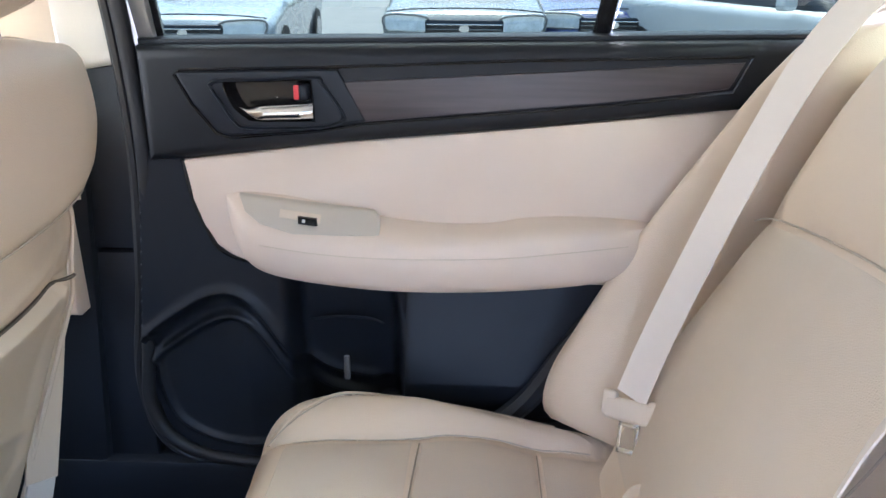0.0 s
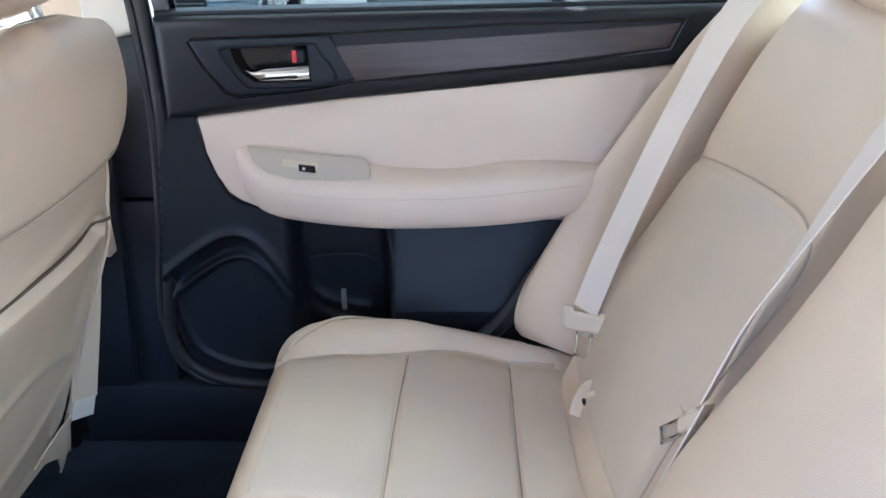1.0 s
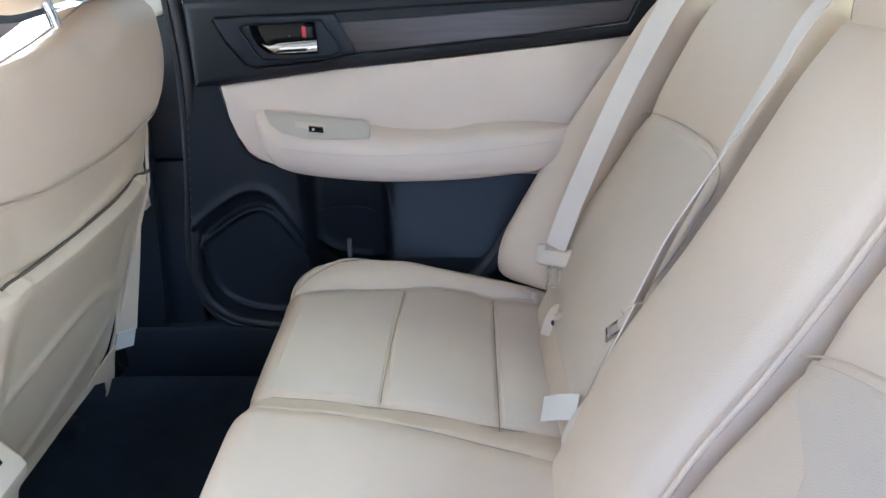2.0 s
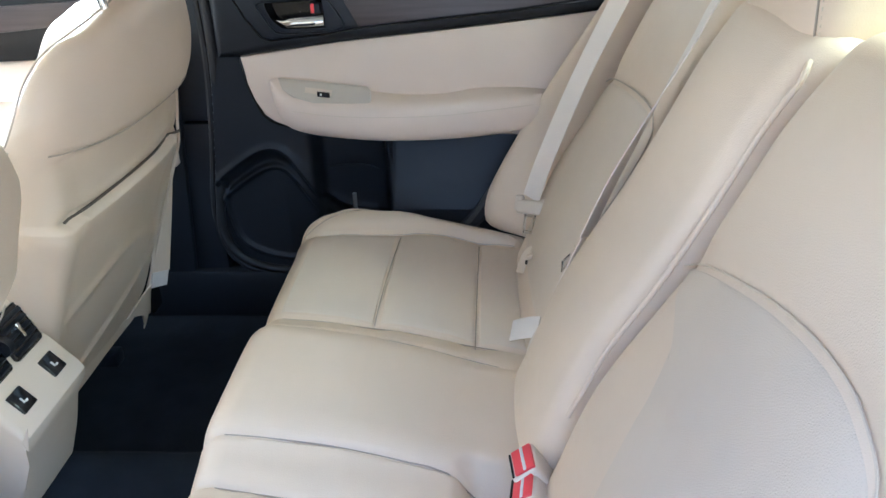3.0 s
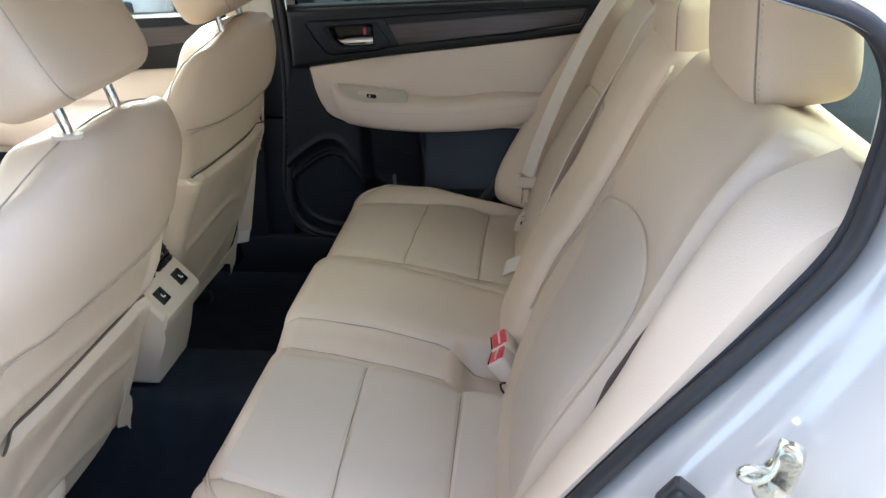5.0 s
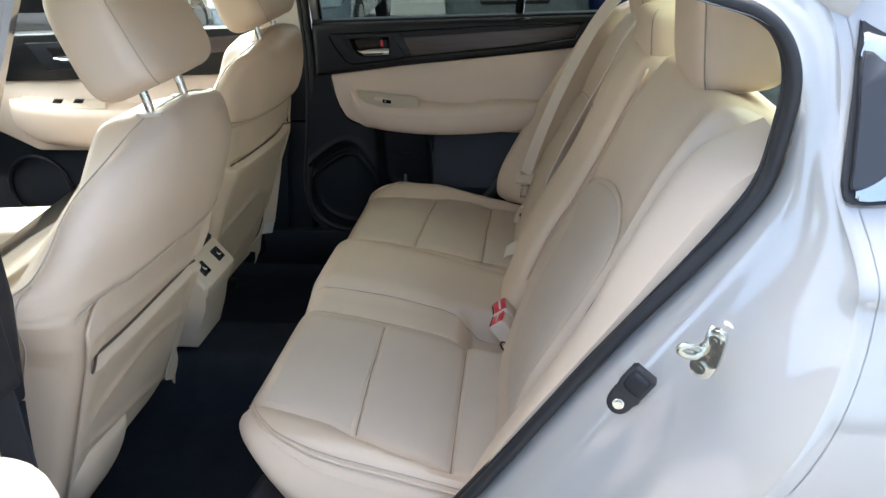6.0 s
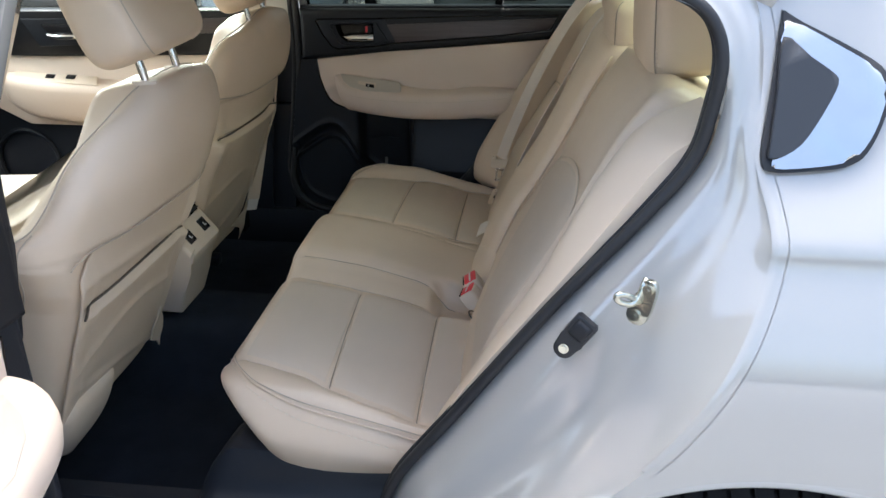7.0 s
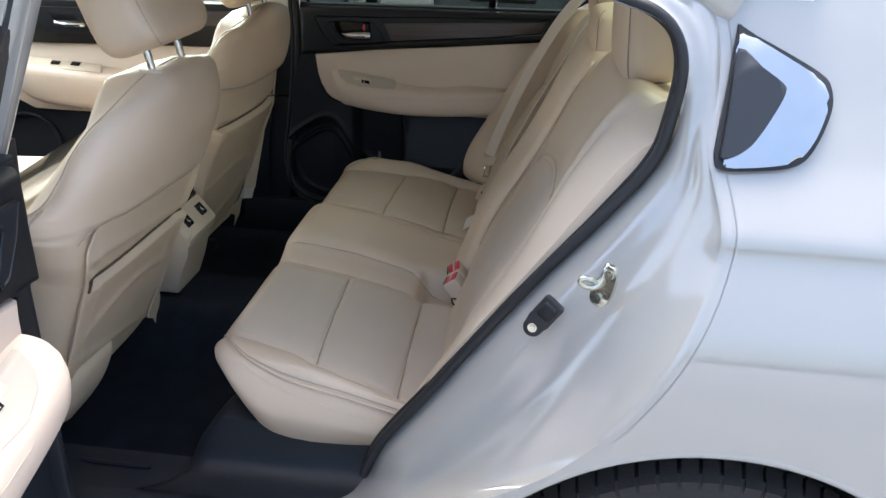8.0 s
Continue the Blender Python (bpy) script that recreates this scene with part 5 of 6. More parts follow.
def lower_panel(cut):
    """The hard lower panel: speaker bulge, bottle pocket and the smooth hollow behind it."""
    n, m = 330, 250
    X, Zz = np.meshgrid(np.linspace(-0.115, 0.70, n), np.linspace(0.28, 0.868, m), indexing="ij")
    y = np.full(X.shape, 0.716)
    y = y + 0.05 * np.clip((0.72 - Zz) / 0.2, 0, 1) * np.clip((X - 0.05) / 0.3, 0, 1)
    hollow = np.clip((X - 0.284) / 0.012, 0, 1)
    y = y * (1 - hollow) + hollow * (0.790 - 0.065 * np.clip((0.70 - Zz) / 0.20, 0, 1))
    inside = lambda v, w: 1 / (1 + np.exp(-v / w))
    pocket = inside(X - 0.128, 0.004) * inside(0.284 - X, 0.004) * inside(0.69 - Zz, 0.004)
    y = y + 0.055 * pocket
    ridge = [(v.x, v.y) for v in smooth_path([(-0.12, 0.555, 0), (-0.085, 0.590, 0), (-0.03, 0.630, 0), (0.01, 0.652, 0), (0.045, 0.654, 0), (0.075, 0.630, 0), (0.11, 0.570, 0), (0.135, 0.525, 0), (0.175, 0.490, 0), (0.24, 0.47, 0)], 6)]
    rx, rz = np.array([a for a, _ in ridge]), np.array([b for _, b in ridge])
    below = np.interp(X, rx, rz) - Zz
    d = dist_to(X, Zz, ridge)
    y = y + np.where(below > 0, 0.030 * (1 - np.exp(-d / 0.02)), 0)
    y = y - 0.006 * np.exp(-(d / 0.010) ** 2)
    d2 = dist_to(X, Zz, [(a, b - 0.048) for a, b in ridge])
    y = y - np.where(below > 0, 0.012 * np.exp(-(d2 / 0.007) ** 2), 0)
    y = y - np.where((below > 0.048), 0.008, 0) * (1 - np.exp(-d2 / 0.01))
    ring = dist_to(X, Zz, [(v.x, v.y) for v in smooth_path([(-0.085, 0.58, 0), (-0.088, 0.50, 0), (-0.07, 0.43, 0), (-0.03, 0.395, 0), (0.03, 0.378, 0), (0.12, 0.375, 0)], 6)])
    y = y - 0.007 * np.exp(-(ring / 0.006) ** 2)
    # outside the rounded lower front corner the panel turns away
    corner = np.hypot(np.maximum(-0.0 - X, 0), np.maximum(0.45 - Zz, 0))
    y = y + np.where((X < 0) & (Zz < 0.45), 0.06 * np.clip((corner - 0.098) / 0.01, 0, 1), 0)
    y = y + 0.06 * np.clip((-0.112 - 0.045 * np.clip((Zz - 0.5) / 0.36, 0, 1) * -1 - X) / 0.006, 0, 1)
    bm = from_grid([Vector(v) for v in zip(X.ravel(), y.ravel(), Zz.ravel())], n, m)
    bmesh.ops.delete(bm, geom=[v for v in bm.verts if (v.co.x < cut and v.co.y > 0.70) or (v.co.x < -0.02 and v.co.z < 0.40 and v.co.y > 0.785)], context="VERTS")
    return bm


def pierced_slab(outline, hole, y_front, y_back, r=0.004, seg=3):
    """A plate like slab, its seen edge rounded by r, with an opening through it."""
    pts = [Vector((x, z)) for x, z in outline]
    n = len(pts)
    if sum(pts[i - 1].cross(pts[i]) for i in range(n)) < 0:
        pts.reverse()
    inward = []
    for i in range(n):
        a, b = (pts[i] - pts[i - 1]).normalized(), (pts[(i + 1) % n] - pts[i]).normalized()
        d = Vector((-a.y - b.y, a.x + b.x)).normalized()
        inward.append(d / max(0.4, d.dot(Vector((-a.y, a.x)))))
    bm = bmesh.new()
    loops = [[bm.verts.new((p.x, y_back, p.y)) for p in pts]]
    for k in range(seg + 1):
        g = math.pi / 2 * k / seg
        off, y = r * (1 - math.cos(g)), y_front + r * (1 - math.sin(g))
        loops.append([bm.verts.new((p.x + d.x * off, y, p.y + d.y * off)) for p, d in zip(pts, inward)])
    for u, v in zip(loops, loops[1:]):
        for i in range(n):
            bm.faces.new((u[i], u[(i + 1) % n], v[(i + 1) % n], v[i]))
    front = [bm.verts.new((x, y_front, z)) for x, z in hole]
    back = [bm.verts.new((x, y_back, z)) for x, z in hole]
    m = len(hole)
    for i in range(m):
        bm.faces.new((front[i], front[(i + 1) % m], back[(i + 1) % m], back[i]))
    for outer, inner in ((loops[-1], front), (loops[0], back)):
        edges = [bm.edges.get((q[i - 1], q[i])) for q in (outer, inner) for i in range(len(q))]
        bmesh.ops.triangle_fill(bm, use_beauty=True, use_dissolve=False, edges=edges)
    return bm


def rear_door(side, xf, label):
    dr = thing("rear_door", xf @ Vector((0.0, 0.80, 0.30)), label, "car door", "rear doors")
    P = lambda name, bm, mat, parent=dr, lab="", move=(0.0 if side > 0 else 0.017, 0, 0): part(name, bm, mat, parent, lab, xf=xf @ Matrix.Translation(move))
    lean = lambda x, z: 0.012 - 0.16 * max(z - 0.97, 0) if z > 0.90 else 0.012 * min(1, max(0, (z - 0.86) / 0.04))
    top_edge = [(-0.045, 0.858), (0.0, 0.861), (0.21, 0.886), (0.435, 0.907), (0.739, 0.937), (0.86, 0.95)]
    x_in = -0.045 if side > 0 else -0.022
    top_edge[0] = (x_in, 0.858)
    cup = [(v.x, v.y) for v in smooth_path([(0.0719, 0.9652, 0), (0.0851, 0.9675, 0), (0.13, 0.9692, 0), (0.1784, 0.9709, 0), (0.184, 0.966, 0), (0.1855, 0.9227, 0), (0.181, 0.9192, 0), (0.1109, 0.9183, 0), (0.098, 0.9227, 0), (0.0856, 0.9327, 0), (0.0774, 0.9457, 0)], 4, True)]
    P("upper_trim", pierced_slab(top_edge + [(0.86, belt_line(0.86)), (0.548, belt_line(0.548)), (0.2, belt_line(0.2)), (x_in, belt_line(-0.045))], cup, 0.690, 0.76, 0.018, 5), SOFT_BLACK, lab="black soft upper door trim")
    # ledge by the glass
    P("belt_ledge", slab([(-0.046, belt_line(-0.046) - 0.002), (-0.046, belt_line(-0.046) + 0.007), (0.86, belt_line(0.86) + 0.007), (0.86, belt_line(0.86) - 0.002)], 0.712, 0.76, 0.004), BLACK)
    bez = P("handle_surround", pierced_slab([(0.0097, 0.977), (0.0149, 0.9796), (0.2195, 0.9855), (0.2543, 0.9194), (0.2315, 0.9164), (0.1932, 0.9072), (0.0741, 0.8978), (0.0573, 0.9026), (0.0289, 0.9391)], cup, 0.6855, 0.692, 0.003), BLACK, lab="black plastic handle surround")
    shrink = lambda k: [(0.134 + (x - 0.134) * k, 0.945 + (z - 0.945) * k) for x, z in cup]
    rings = [(1.035, 0.6845), (1.02, 0.6825), (1.0, 0.6835), (0.985, 0.690), (0.95, 0.703), (0.86, 0.708), (0.4, 0.709), (0.02, 0.709)]
    bowl = from_grid([Vector((x, y, z)) for k, y in rings for x, z in shrink(k)], len(rings), len(cup), False, True)
    P("handle_cup", bowl, GLOSS_BLACK, bez, "black handle recess")
    P("surround_ridge", tube([(x, 0.6855, z) for x, z in ((0.0572, 0.9676), (0.125, 0.9712), (0.1897, 0.9745), (0.2004, 0.9656), (0.2247, 0.927), (0.213, 0.9150), (0.1786, 0.9100), (0.0989, 0.9085), (0.0806, 0.9174), (0.066, 0.941))], 0.0042, 8, 5, True, ry=0.0022), BLACK, bez)
    verts = []
    for x in np.linspace(0.0905, 0.1865, 26):
        f = (x - 0.0905) / 0.096
        z1, z0 = 0.9366 + 0.0055 * f, float(np.interp(x, [0.0905, 0.1016, 0.1143, 0.187], [0.9352, 0.9267, 0.9216, 0.9240]))
        y = 0.671 + 0.012 * (1 - min(f / 0.35, 1)) ** 2 + 0.004 * max(f - 0.85, 0) / 0.15
        for k in range(9):
            w = k / 8
            verts.append(Vector((x, y + 0.005 * (2 * w - 0.9) ** 2 + 0.002 * w, z0 + (z1 - z0) * w)))
    grip = from_grid(verts, 26, 9)
    bmesh.ops.solidify(grip, geom=grip.faces[:], thickness=0.004)
    P("door_handle", grip, CHROME, bez, "chrome inner door handle")
    P("lock_knob", box(0.160, 0.1805, 0.690, 0.704, 0.943, 0.966, 0.005, 3), BLACK, bez, "black lock lever")
    P("lock_mark", box(0.1605, 0.1675, 0.6885, 0.692, 0.9455, 0.964, 0.001), RED, bez, "red unlocked mark")
    P("trim_strip", slab([(0.222, 0.969), (0.733, 0.999), (0.717, 0.966), (0.56, 0.947), (0.435, 0.936), (0.252, 0.918)], 0.6865, 0.692, 0.002), WOOD, lab="dark brushed trim strip")
    P("trim_groove", tube([(0.007, 0.6885, 0.977), (0.014, 0.6885, 0.982), (0.222, 0.6885, 0.988), (0.45, 0.6885, 0.998), (0.742, 0.6885, 1.006), (0.722, 0.6885, 0.962), (0.56, 0.6885, 0.942), (0.435, 0.6885, 0.931), (0.255, 0.6885, 0.9155), (0.19, 0.6885, 0.9045), (0.073, 0.6885, 0.8945), (0.055, 0.6885, 0.9000), (0.026, 0.6885, 0.939)], 0.0024, 6, 1, True), GLOSS_BLACK)
    k_in = 0.0 if side > 0 else 0.03
    P("insert_panel", slab([(k_in, 0.860), (0.21, 0.885), (0.435, 0.906), (0.739, 0.936), (0.80, 0.94), (0.80, 0.72), (0.60, 0.684), (0.10, 0.700), (0.055, 0.722), (0.036 + k_in, 0.737), (0.022 + k_in, 0.768), (0.010 + k_in, 0.806)], 0.698, 0.74, 0.006, 3), VINYL, lab="beige vinyl door insert")
    P("insert_gap", tube([(k_in, 0.702, 0.860), (0.008 + k_in, 0.702, 0.806), (0.020 + k_in, 0.702, 0.768), (0.034 + k_in, 0.702, 0.736), (0.055, 0.702, 0.720), (0.09, 0.702, 0.710)], 0.0035, 6), GLOSS_BLACK)
    nose = [(0.056, 0.812, 0.808, 0.795, 0.004), (0.072, 0.818, 0.800, 0.745, 0.040), (0.10, 0.818, 0.790, 0.715, 0.066)]
    if side < 0:
        nose = [(0.036, 0.812, 0.808, 0.78, 0.006), (0.040, 0.818, 0.804, 0.745, 0.046), (0.056, 0.818, 0.797, 0.725, 0.066), (0.09, 0.818, 0.790, 0.715, 0.073)]
    arm = P("armrest", armrest_body(nose + [ (0.16, 0.812, 0.778, 0.703, 0.074), (0.26, 0.785, 0.768, 0.692, 0.076),
                                     (0.34, 0.776, 0.768, 0.690, 0.076), (0.42, 0.776, 0.770, 0.692, 0.074), (0.47, 0.788, 0.776, 0.695, 0.072), (0.55, 0.790, 0.780, 0.702, 0.068), (0.61, 0.786, 0.780, 0.715, 0.058), (0.638, 0.782, 0.778, 0.74, 0.03)], 0.702), VINYL, lab="beige padded armrest")
    P("armrest_seam", tube([(0.115, 0.6312, 0.764), (0.2, 0.6270, 0.754), (0.30, 0.6260, 0.750), (0.42, 0.6270, 0.752), (0.52, 0.633, 0.760), (0.60, 0.642, 0.767)], 0.0006, 6), ARCH_SEAM, arm)
    slide = (0, 0, 0) if side > 0 else (0.013, 0.012, 0.009)
    sp = P("switch_panel", slab([(0.080, 0.819), (0.262, 0.797), (0.270, 0.790), (0.272, 0.772), (0.16, 0.779), (0.115, 0.789), (0.092, 0.802)], 0.0, 0.012, 0.003, lean=lambda x, z: 0.6805 - (0.822 - 0.12 * (x - 0.08) - z) * 1.35), SWITCH_BEIGE, arm, "greyish beige switch panel")
    slope = lambda x, z: 0.679 - (0.822 - 0.12 * (x - 0.08) - z) * 1.35
    P("switch_well", slab([(0.138, 0.804), (0.193, 0.797), (0.193, 0.788), (0.138, 0.796)], 0.0, 0.004, 0.001, lean=slope), HARD, sp, "pale switch recess", move=slide)
    P("window_switch", slab([(0.163, 0.7970), (0.188, 0.7940), (0.190, 0.7868), (0.165, 0.7898)], 0.0, 0.009, 0.0015, lean=lambda x, z: slope(x, z) - 0.005), GLOSS_BLACK, sp, "black window switch", move=slide)
    P("switch_mark", slab([(0.170, 0.7945), (0.174, 0.794), (0.174, 0.791), (0.170, 0.7915)], 0.0, 0.002, 0.0, lean=lambda x, z: slope(x, z) - 0.0062), ICON, sp, move=slide)
    panel = lower_panel(-0.108 if side > 0 else -0.055)
    if side < 0:
        bmesh.ops.translate(panel, verts=panel.verts[:], vec=(0, 0.018, 0))
    low = P("lower_panel", panel, BLACK, lab="black lower door panel with speaker and bottle pocket")
    if side < 0:
        P("front_edge", box(-0.066, -0.050, 0.735, 0.80, 0.31, 0.86, 0.006), BLACK)
    P("pocket_edge", tube([(0.150, 0.752, 0.595), (0.19, 0.750, 0.602), (0.24, 0.750, 0.600), (0.262, 0.752, 0.590)], 0.0028, 6), BLACK, low)
    P("pocket_clip", box(0.199, 0.208, 0.748, 0.756, 0.492, 0.533, 0.002), DIM_GREY, low, "pale clip in the pocket")
    # outer shell, frame and glass
    P("outer_skin", from_grid([Vector((x, -skin(z), z)) for x in (-0.06, 0.3, 0.6, 0.95) for z in (0.29, 0.4, 0.6, 0.75, 0.86, 0.92, 0.96, 1.0)], 4, 8), PAINT, lab="white outer door skin")
    P("edge_skin", box(-0.064, -0.056, 0.79, 0.865, 0.31, 0.97, 0.003), PAINT)
    fy = lambda z: 0.752 - 0.42 * (z - 1.02)
    fr = P("window_frame", tube([(-0.040, fy(1.0), 1.0), (-0.034, fy(1.14), 1.14), (-0.026, fy(1.26), 1.26), (0.2, fy(1.29), 1.29), (0.5, fy(1.28), 1.28), (0.70, fy(1.235), 1.235), (0.87, fy(1.15), 1.15), (0.915, fy(1.03), 1.03)], 0.016, 8, 6), GLOSS_BLACK, lab="black window frame", move=(0, 0, 0))
    P("frame_bar", tube([(0.558, fy(1.0), 1.0), (0.570, fy(1.10), 1.10), (0.60, fy(1.26), 1.26)], 0.012, 8, 4), GLOSS_BLACK, fr, move=(0, 0, 0))
    P("frame_skin", slab([(-0.052, 1.0), (-0.030, 1.0), (-0.018, 1.25), (-0.045, 1.25)], 0.0, 0.02, 0.003, lean=lambda x, z: fy(z) - 0.024), PAINT, fr, move=(0, 0, 0))
    g1 = P("pane", pane_between((-0.03, fy(1.0), 1.0), (0.56, fy(1.0), 1.0), (0.60, fy(1.27), 1.27), (-0.01, fy(1.27), 1.27)), PRIVATE, fr, "dark privacy glass", move=(0, 0, 0))
    P("fixed_pane", pane_between((0.57, fy(1.0), 1.0), (0.90, fy(1.0), 1.0), (0.80, fy(1.18), 1.18), (0.61, fy(1.26), 1.26)), PRIVATE, fr, "dark privacy glass", move=(0, 0, 0))
    return dr


rear_door(1, Matrix(), "closed rear door with beige insert and black trim")
HINGE = Vector((-0.09, -0.86, 0))
OPEN = Matrix.Translation(HINGE) @ Matrix.Rotation(radians(-84), 4, "Z") @ Matrix.Translation(-HINGE) @ MIRROR
rear_door(-1, OPEN, "open rear door with beige armrest and black trim")


def front_door(xf, label):
    dr = thing("front_door", xf @ Vector((-0.7, 0.80, 0.30)), label, "car door", "front doors")
    P = lambda name, bm, mat, parent=dr, lab="": part(name, bm, mat, parent, lab, xf=xf)
    P("upper_trim", slab([(-1.30, 0.845), (-0.9, 0.850), (-0.5, 0.862), (-0.18, 0.870), (-0.18, 1.005), (-1.30, 0.985)], 0.690, 0.76, 0.009, 3), SOFT_BLACK, lab="black soft upper door trim")
    bez = P("handle_surround", slab([(-0.95, 0.965), (-0.73, 0.970), (-0.70, 0.905), (-0.74, 0.89), (-0.90, 0.88)], 0.684, 0.692, 0.003), BLACK)
    P("handle_cup", slab([(-0.885, 0.952), (-0.765, 0.955), (-0.765, 0.905), (-0.85, 0.903)], 0.681, 0.690, 0.002), GLOSS_BLACK, bez)
    P("door_handle", tube([(-0.86, 0.680, 0.917), (-0.82, 0.668, 0.915), (-0.77, 0.669, 0.916), (-0.760, 0.680, 0.916)], 0.008, 8, 6), CHROME, bez, "chrome inner door handle")
    P("trim_strip", slab([(-0.70, 0.962), (-0.20, 0.985), (-0.20, 0.945), (-0.66, 0.905)], 0.6865, 0.692, 0.002), WOOD, lab="dark brushed trim strip")
    P("insert_panel", slab([(-1.28, 0.842), (-0.9, 0.848), (-0.5, 0.860), (-0.18, 0.868), (-0.18, 0.62), (-1.0, 0.62), (-1.2, 0.72)], 0.698, 0.74, 0.006, 3), VINYL, lab="beige vinyl door insert")
    arm = P("armrest", armrest_body([(-1.06, 0.79, 0.785, 0.765, 0.01), (-1.03, 0.795, 0.785, 0.70, 0.06), (-0.95, 0.795, 0.775, 0.655, 0.085), (-0.75, 0.78, 0.765, 0.64, 0.09), (-0.55, 0.775, 0.768, 0.65, 0.09), (-0.35, 0.775, 0.765, 0.68, 0.08), (-0.28, 0.77, 0.765, 0.71, 0.04)], 0.702), VINYL, lab="beige padded armrest")
    P("switch_panel", slab([(-1.01, 0.800), (-0.72, 0.790), (-0.70, 0.772), (-0.99, 0.780)], 0.0, 0.012, 0.003, lean=lambda x, z: 0.69 - (0.80 - z) * 2.2), HARD, arm)
    for x in (-0.89, -0.82):
        P("window_switch", slab([(x, 0.795), (x + 0.03, 0.794), (x + 0.032, 0.786), (x + 0.002, 0.787)], 0.0, 0.009, 0.001, lean=lambda x, z: 0.683 - (0.80 - z) * 2.2), GLOSS_BLACK, arm, "black window switch")
    P("lower_panel", slab([(-1.35, 0.28), (-0.2, 0.28), (-0.15, 0.86), (-1.35, 0.84)], 0.73, 0.80, 0.01), BLACK, lab="black lower door panel")
    P("speaker_ring", tube([(-1.05 + 0.11 * math.cos(k * math.pi / 8), 0.726, 0.48 + 0.11 * math.sin(k * math.pi / 8)) for k in range(17)], 0.008, 8, 3), BLACK)
    fy = lambda z: 0.752 - 0.42 * (z - 1.02)
    fr = P("window_frame", tube([(-0.15, fy(0.99), 0.99), (-0.13, fy(1.27), 1.27), (-0.5, fy(1.30), 1.30), (-1.0, fy(1.24), 1.24), (-1.45, fy(1.02), 1.02)], 0.018, 8, 6), GLOSS_BLACK, lab="black window frame")
    g = P("pane", pane_between((-1.40, fy(0.99), 0.99), (-0.15, fy(1.0), 1.0), (-0.13, fy(1.28), 1.28), (-0.95, fy(1.26), 1.26)), TINT, fr, "green tinted glass")
    P("outer_skin", from_grid([Vector((x, -skin(z) + 0.004, z)) for x in (-1.4, -0.9, -0.4, -0.1) for z in (0.29, 0.4, 0.6, 0.75, 0.86, 0.92, 0.96, 1.0)], 4, 8), PAINT, lab="white outer door skin")
    return dr


front_door(Matrix(), "closed front passenger door with beige armrest")
front_door(MIRROR, "closed driver's door with beige armrest")

# ---- cars across the lot ----


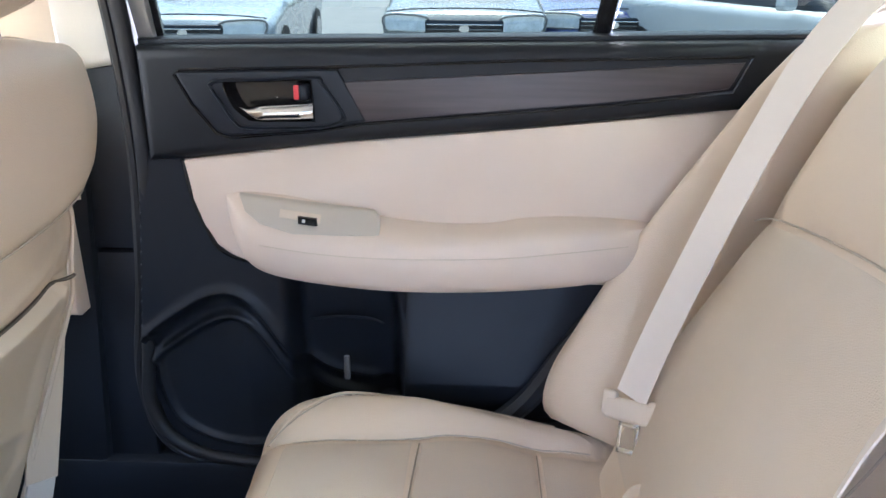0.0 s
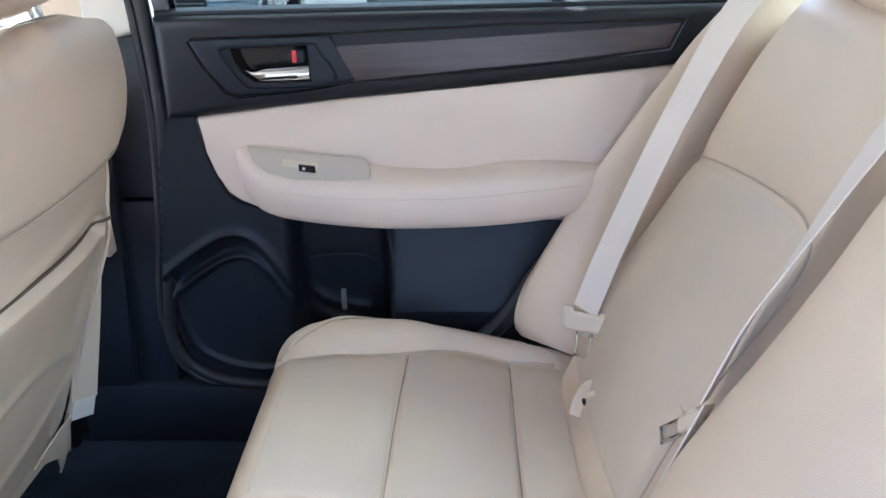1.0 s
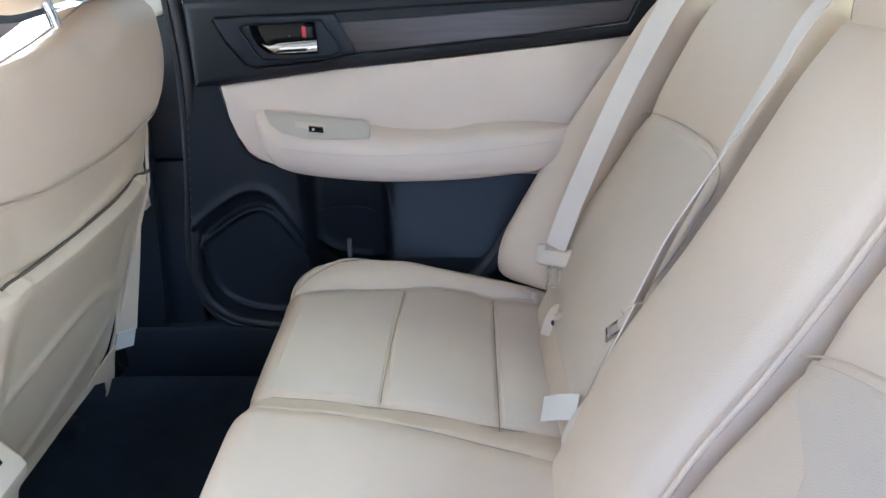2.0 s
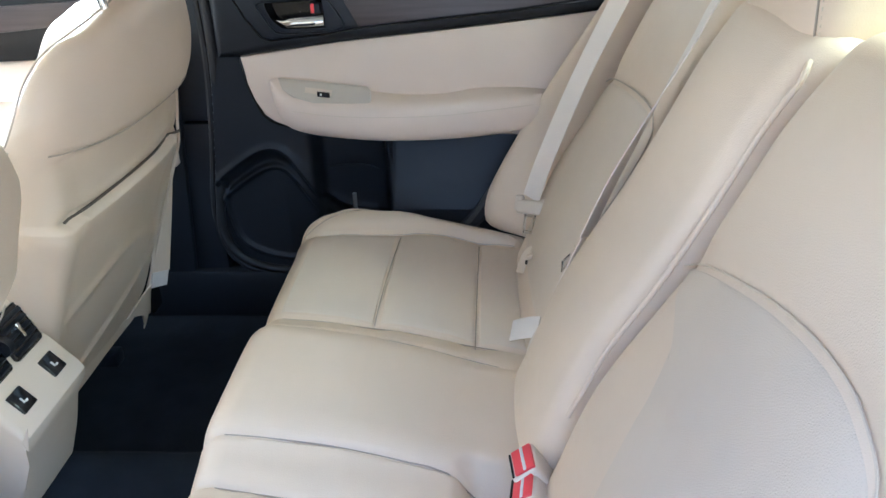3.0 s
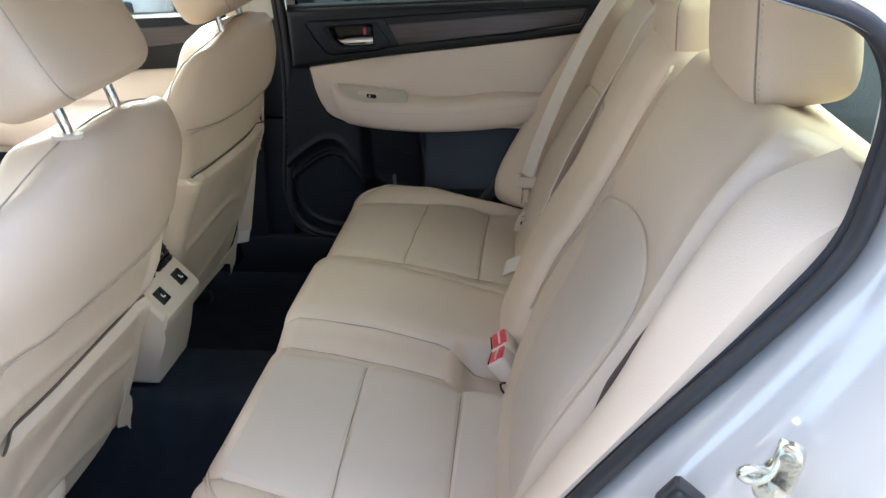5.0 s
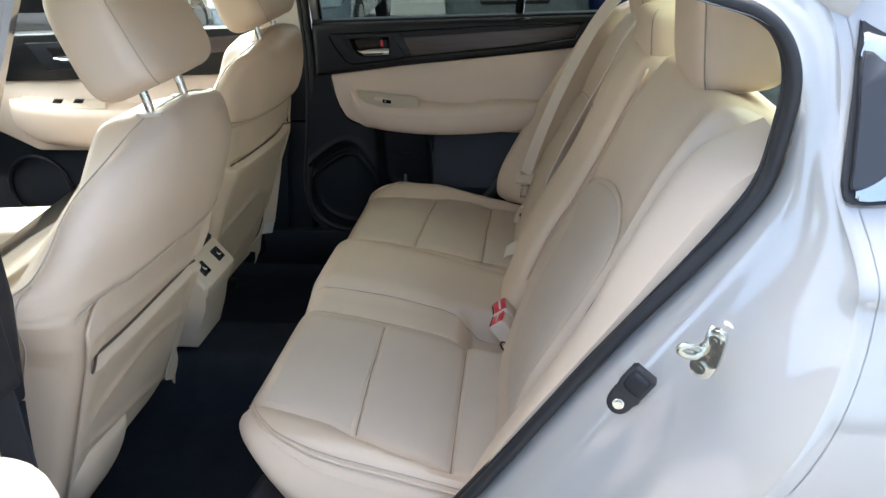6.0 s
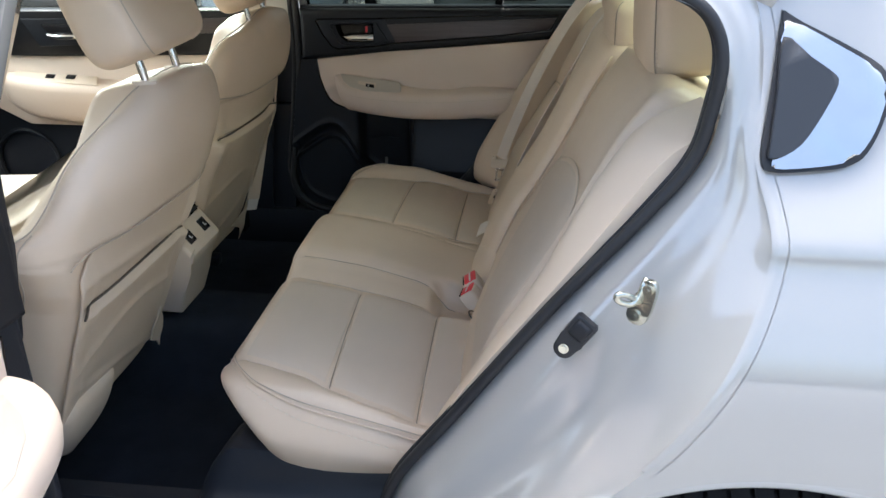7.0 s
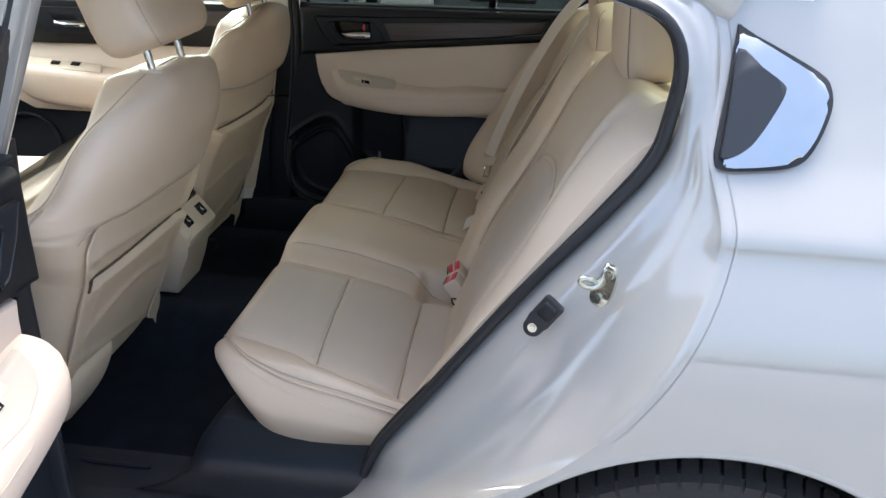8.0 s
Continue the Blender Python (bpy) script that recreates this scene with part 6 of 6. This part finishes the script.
def parked_car(at, yaw, colour, label, tall=0.0, glassy=(0.03, 0.035, 0.04)):
    z0 = lot_height(at[0], at[1])
    m = Matrix.Translation((at[0], at[1], z0)) @ Matrix.Rotation(yaw, 4, "Z")
    c = thing("parked_car", (at[0], at[1], z0), label, "car", "parked cars")
    paint = material("car_paint", colour, 0.28, coat=1.0, vary=0.02, vary_scale=3)
    dark = GLOSS_BLACK
    # nose points to -y; length 4.6, width 1.82

    def shell(p, q):
        nose = np.interp(q, [-2.3, -2.15, -1.9, -1.1, 1.6, 2.2, 2.3], [0.66, 0.80, 0.86, 0.98, 1.02, 1.0, 0.9]) + tall * 0.6
        return nose - 0.06 * (np.abs(p) / 0.9) ** 2.5
    part("body", pad(-0.91, 0.91, -2.3, 2.3, shell, 0.62, 0.10, 0.35, 0.05, 0.05, m), paint, c)

    def cabin(p, q):
        return 1.44 + tall - 0.05 * (p / 0.6) ** 2 - 0.03 * np.abs(q - 0.3) + 0 * p

    def rake(p, q, h):
        up = np.clip((h - 0.95 - tall * 0.6) / 0.45, 0, 1)
        return p * (1 - 0.20 * up), np.where(q < 0.3, q + 0.70 * up, q - 0.45 * up), h
    part("cabin", pad(-0.82, 0.82, -1.15, 1.75, cabin, 0.52, 0.07, 0.20, 0.05, 0.0, m, rake), material("car_glass", glassy, 0.05, vary=0.02), c, "dark glass cabin")
    part("roof", pad(-0.60, 0.60, -0.35, 1.15, lambda p, q: 1.455 + tall - 0.05 * (p / 0.6) ** 2 - 0.03 * np.abs(q - 0.3), 0.04, 0.03, 0.10, 0.06, 0.0, m), paint, c)
    for s in (1, -1):
        part("headlight", pad(-0.23, 0.23, -0.095, 0.095, lambda p, q: 0.05 - 0.10 * (p * s) - 0.2 * np.abs(q) + 0 * p, 0.06, 0.015, 0.05, 0.02, 0.0, m @ frame_of((0.62 * s, -2.235, 0.70 + tall * 0.5), (1, 0, 0.06 * s), (0, 0.35, 1), (0, -1, 0.3))), LAMP_GLASS, c, "clear headlight")
        part("mirror", pad(-0.11, 0.11, -0.07, 0.07, lambda p, q: 0.05 + 0 * p, 0.09, 0.03, 0.05, 0.03, 0.0, m @ frame_of((1.0 * s, -0.75, 1.0 + tall * 0.6), (1, 0, 0), (0, 0, 1), (0, -1, 0))), paint, c)
        for y in (-1.4, 1.35):
            w = part("wheel", sweep([Vector((0.74 * s, y, 0.33)), Vector((0.92 * s, y, 0.33))], circle(0.33, 24), (0, 0, 1)), TYRE, c, xf=m)
            part("rim", sweep([Vector((0.90 * s, y, 0.33)), Vector((0.93 * s, y, 0.33))], circle(0.22, 20), (0, 0, 1)), ALLOY, w, xf=m)
    part("grille", box(-0.42, 0.42, -2.335, -2.27, 0.55 + tall * 0.4, 0.74 + tall * 0.5, 0.03), dark, c, "black grille", xf=m)
    part("lower_intake", box(-0.60, 0.60, -2.33, -2.2, 0.30, 0.44, 0.03), dark, c, xf=m)
    for k in range(3):
        z = 0.59 + tall * 0.45 + 0.05 * k
        part("grille_bar", box(-0.40, 0.40, -2.345, -2.32, z, z + 0.014, 0.004), CHROME if k == 2 else DIM_GREY, c, xf=m)
    part("badge", sweep([Vector((0, -2.32, 0.655 + tall * 0.45)), Vector((0, -2.352, 0.655 + tall * 0.45))], circle(0.055, 20, 0.04), (0, 0, 1)), CHROME, c, "bright plain badge", xf=m)
    for s in (1, -1):
        part("lamp_rim", tube([m @ Vector((s * (0.62 + a), -2.30 + 0.10 * (a + 0.23), 0.70 + tall * 0.5 + b)) for a, b in ((-0.235, -0.06), (0.0, -0.095), (0.22, -0.05), (0.235, 0.07), (0.0, 0.085), (-0.235, 0.05))], 0.012, 6, 5, True), DIM_GREY, c, "dark lamp surround")
    part("bonnet_seam", tube([m @ Vector((x, -2.12 - 0.06 * (1 - (x / 0.85) ** 2), 0.835 + tall * 0.6 - 0.05 * (abs(x) / 0.9) ** 2.5)) for x in (-0.85, -0.5, 0, 0.5, 0.85)], 0.008, 6), dark, c)
    part("wiper", tube([m @ Vector((x, -1.02 + 0.05 * x, 1.03 + tall * 0.6 + 0.04 * abs(x))) for x in (-0.6, -0.2, 0.3, 0.6)], 0.012, 6), dark, c)
    return c


parked_car((-2.72, 10.2), 0.05, (0.33, 0.38, 0.42), "silver blue parked sedan facing the lot lane")
parked_car((0.35, 10.4), 0.0, (0.19, 0.20, 0.19), "grey parked sport utility car", 0.12)
parked_car((2.15, 11.6), 0.0, (0.02, 0.05, 0.22), "dark blue parked car in the far row")
parked_car((3.9, 8.6), 0.55, (0.62, 0.64, 0.63), "white parked hatchback standing at an angle", 0.05)
parked_car((-5.0, 10.4), 0.0, (0.62, 0.63, 0.63), "white parked car in the far row")
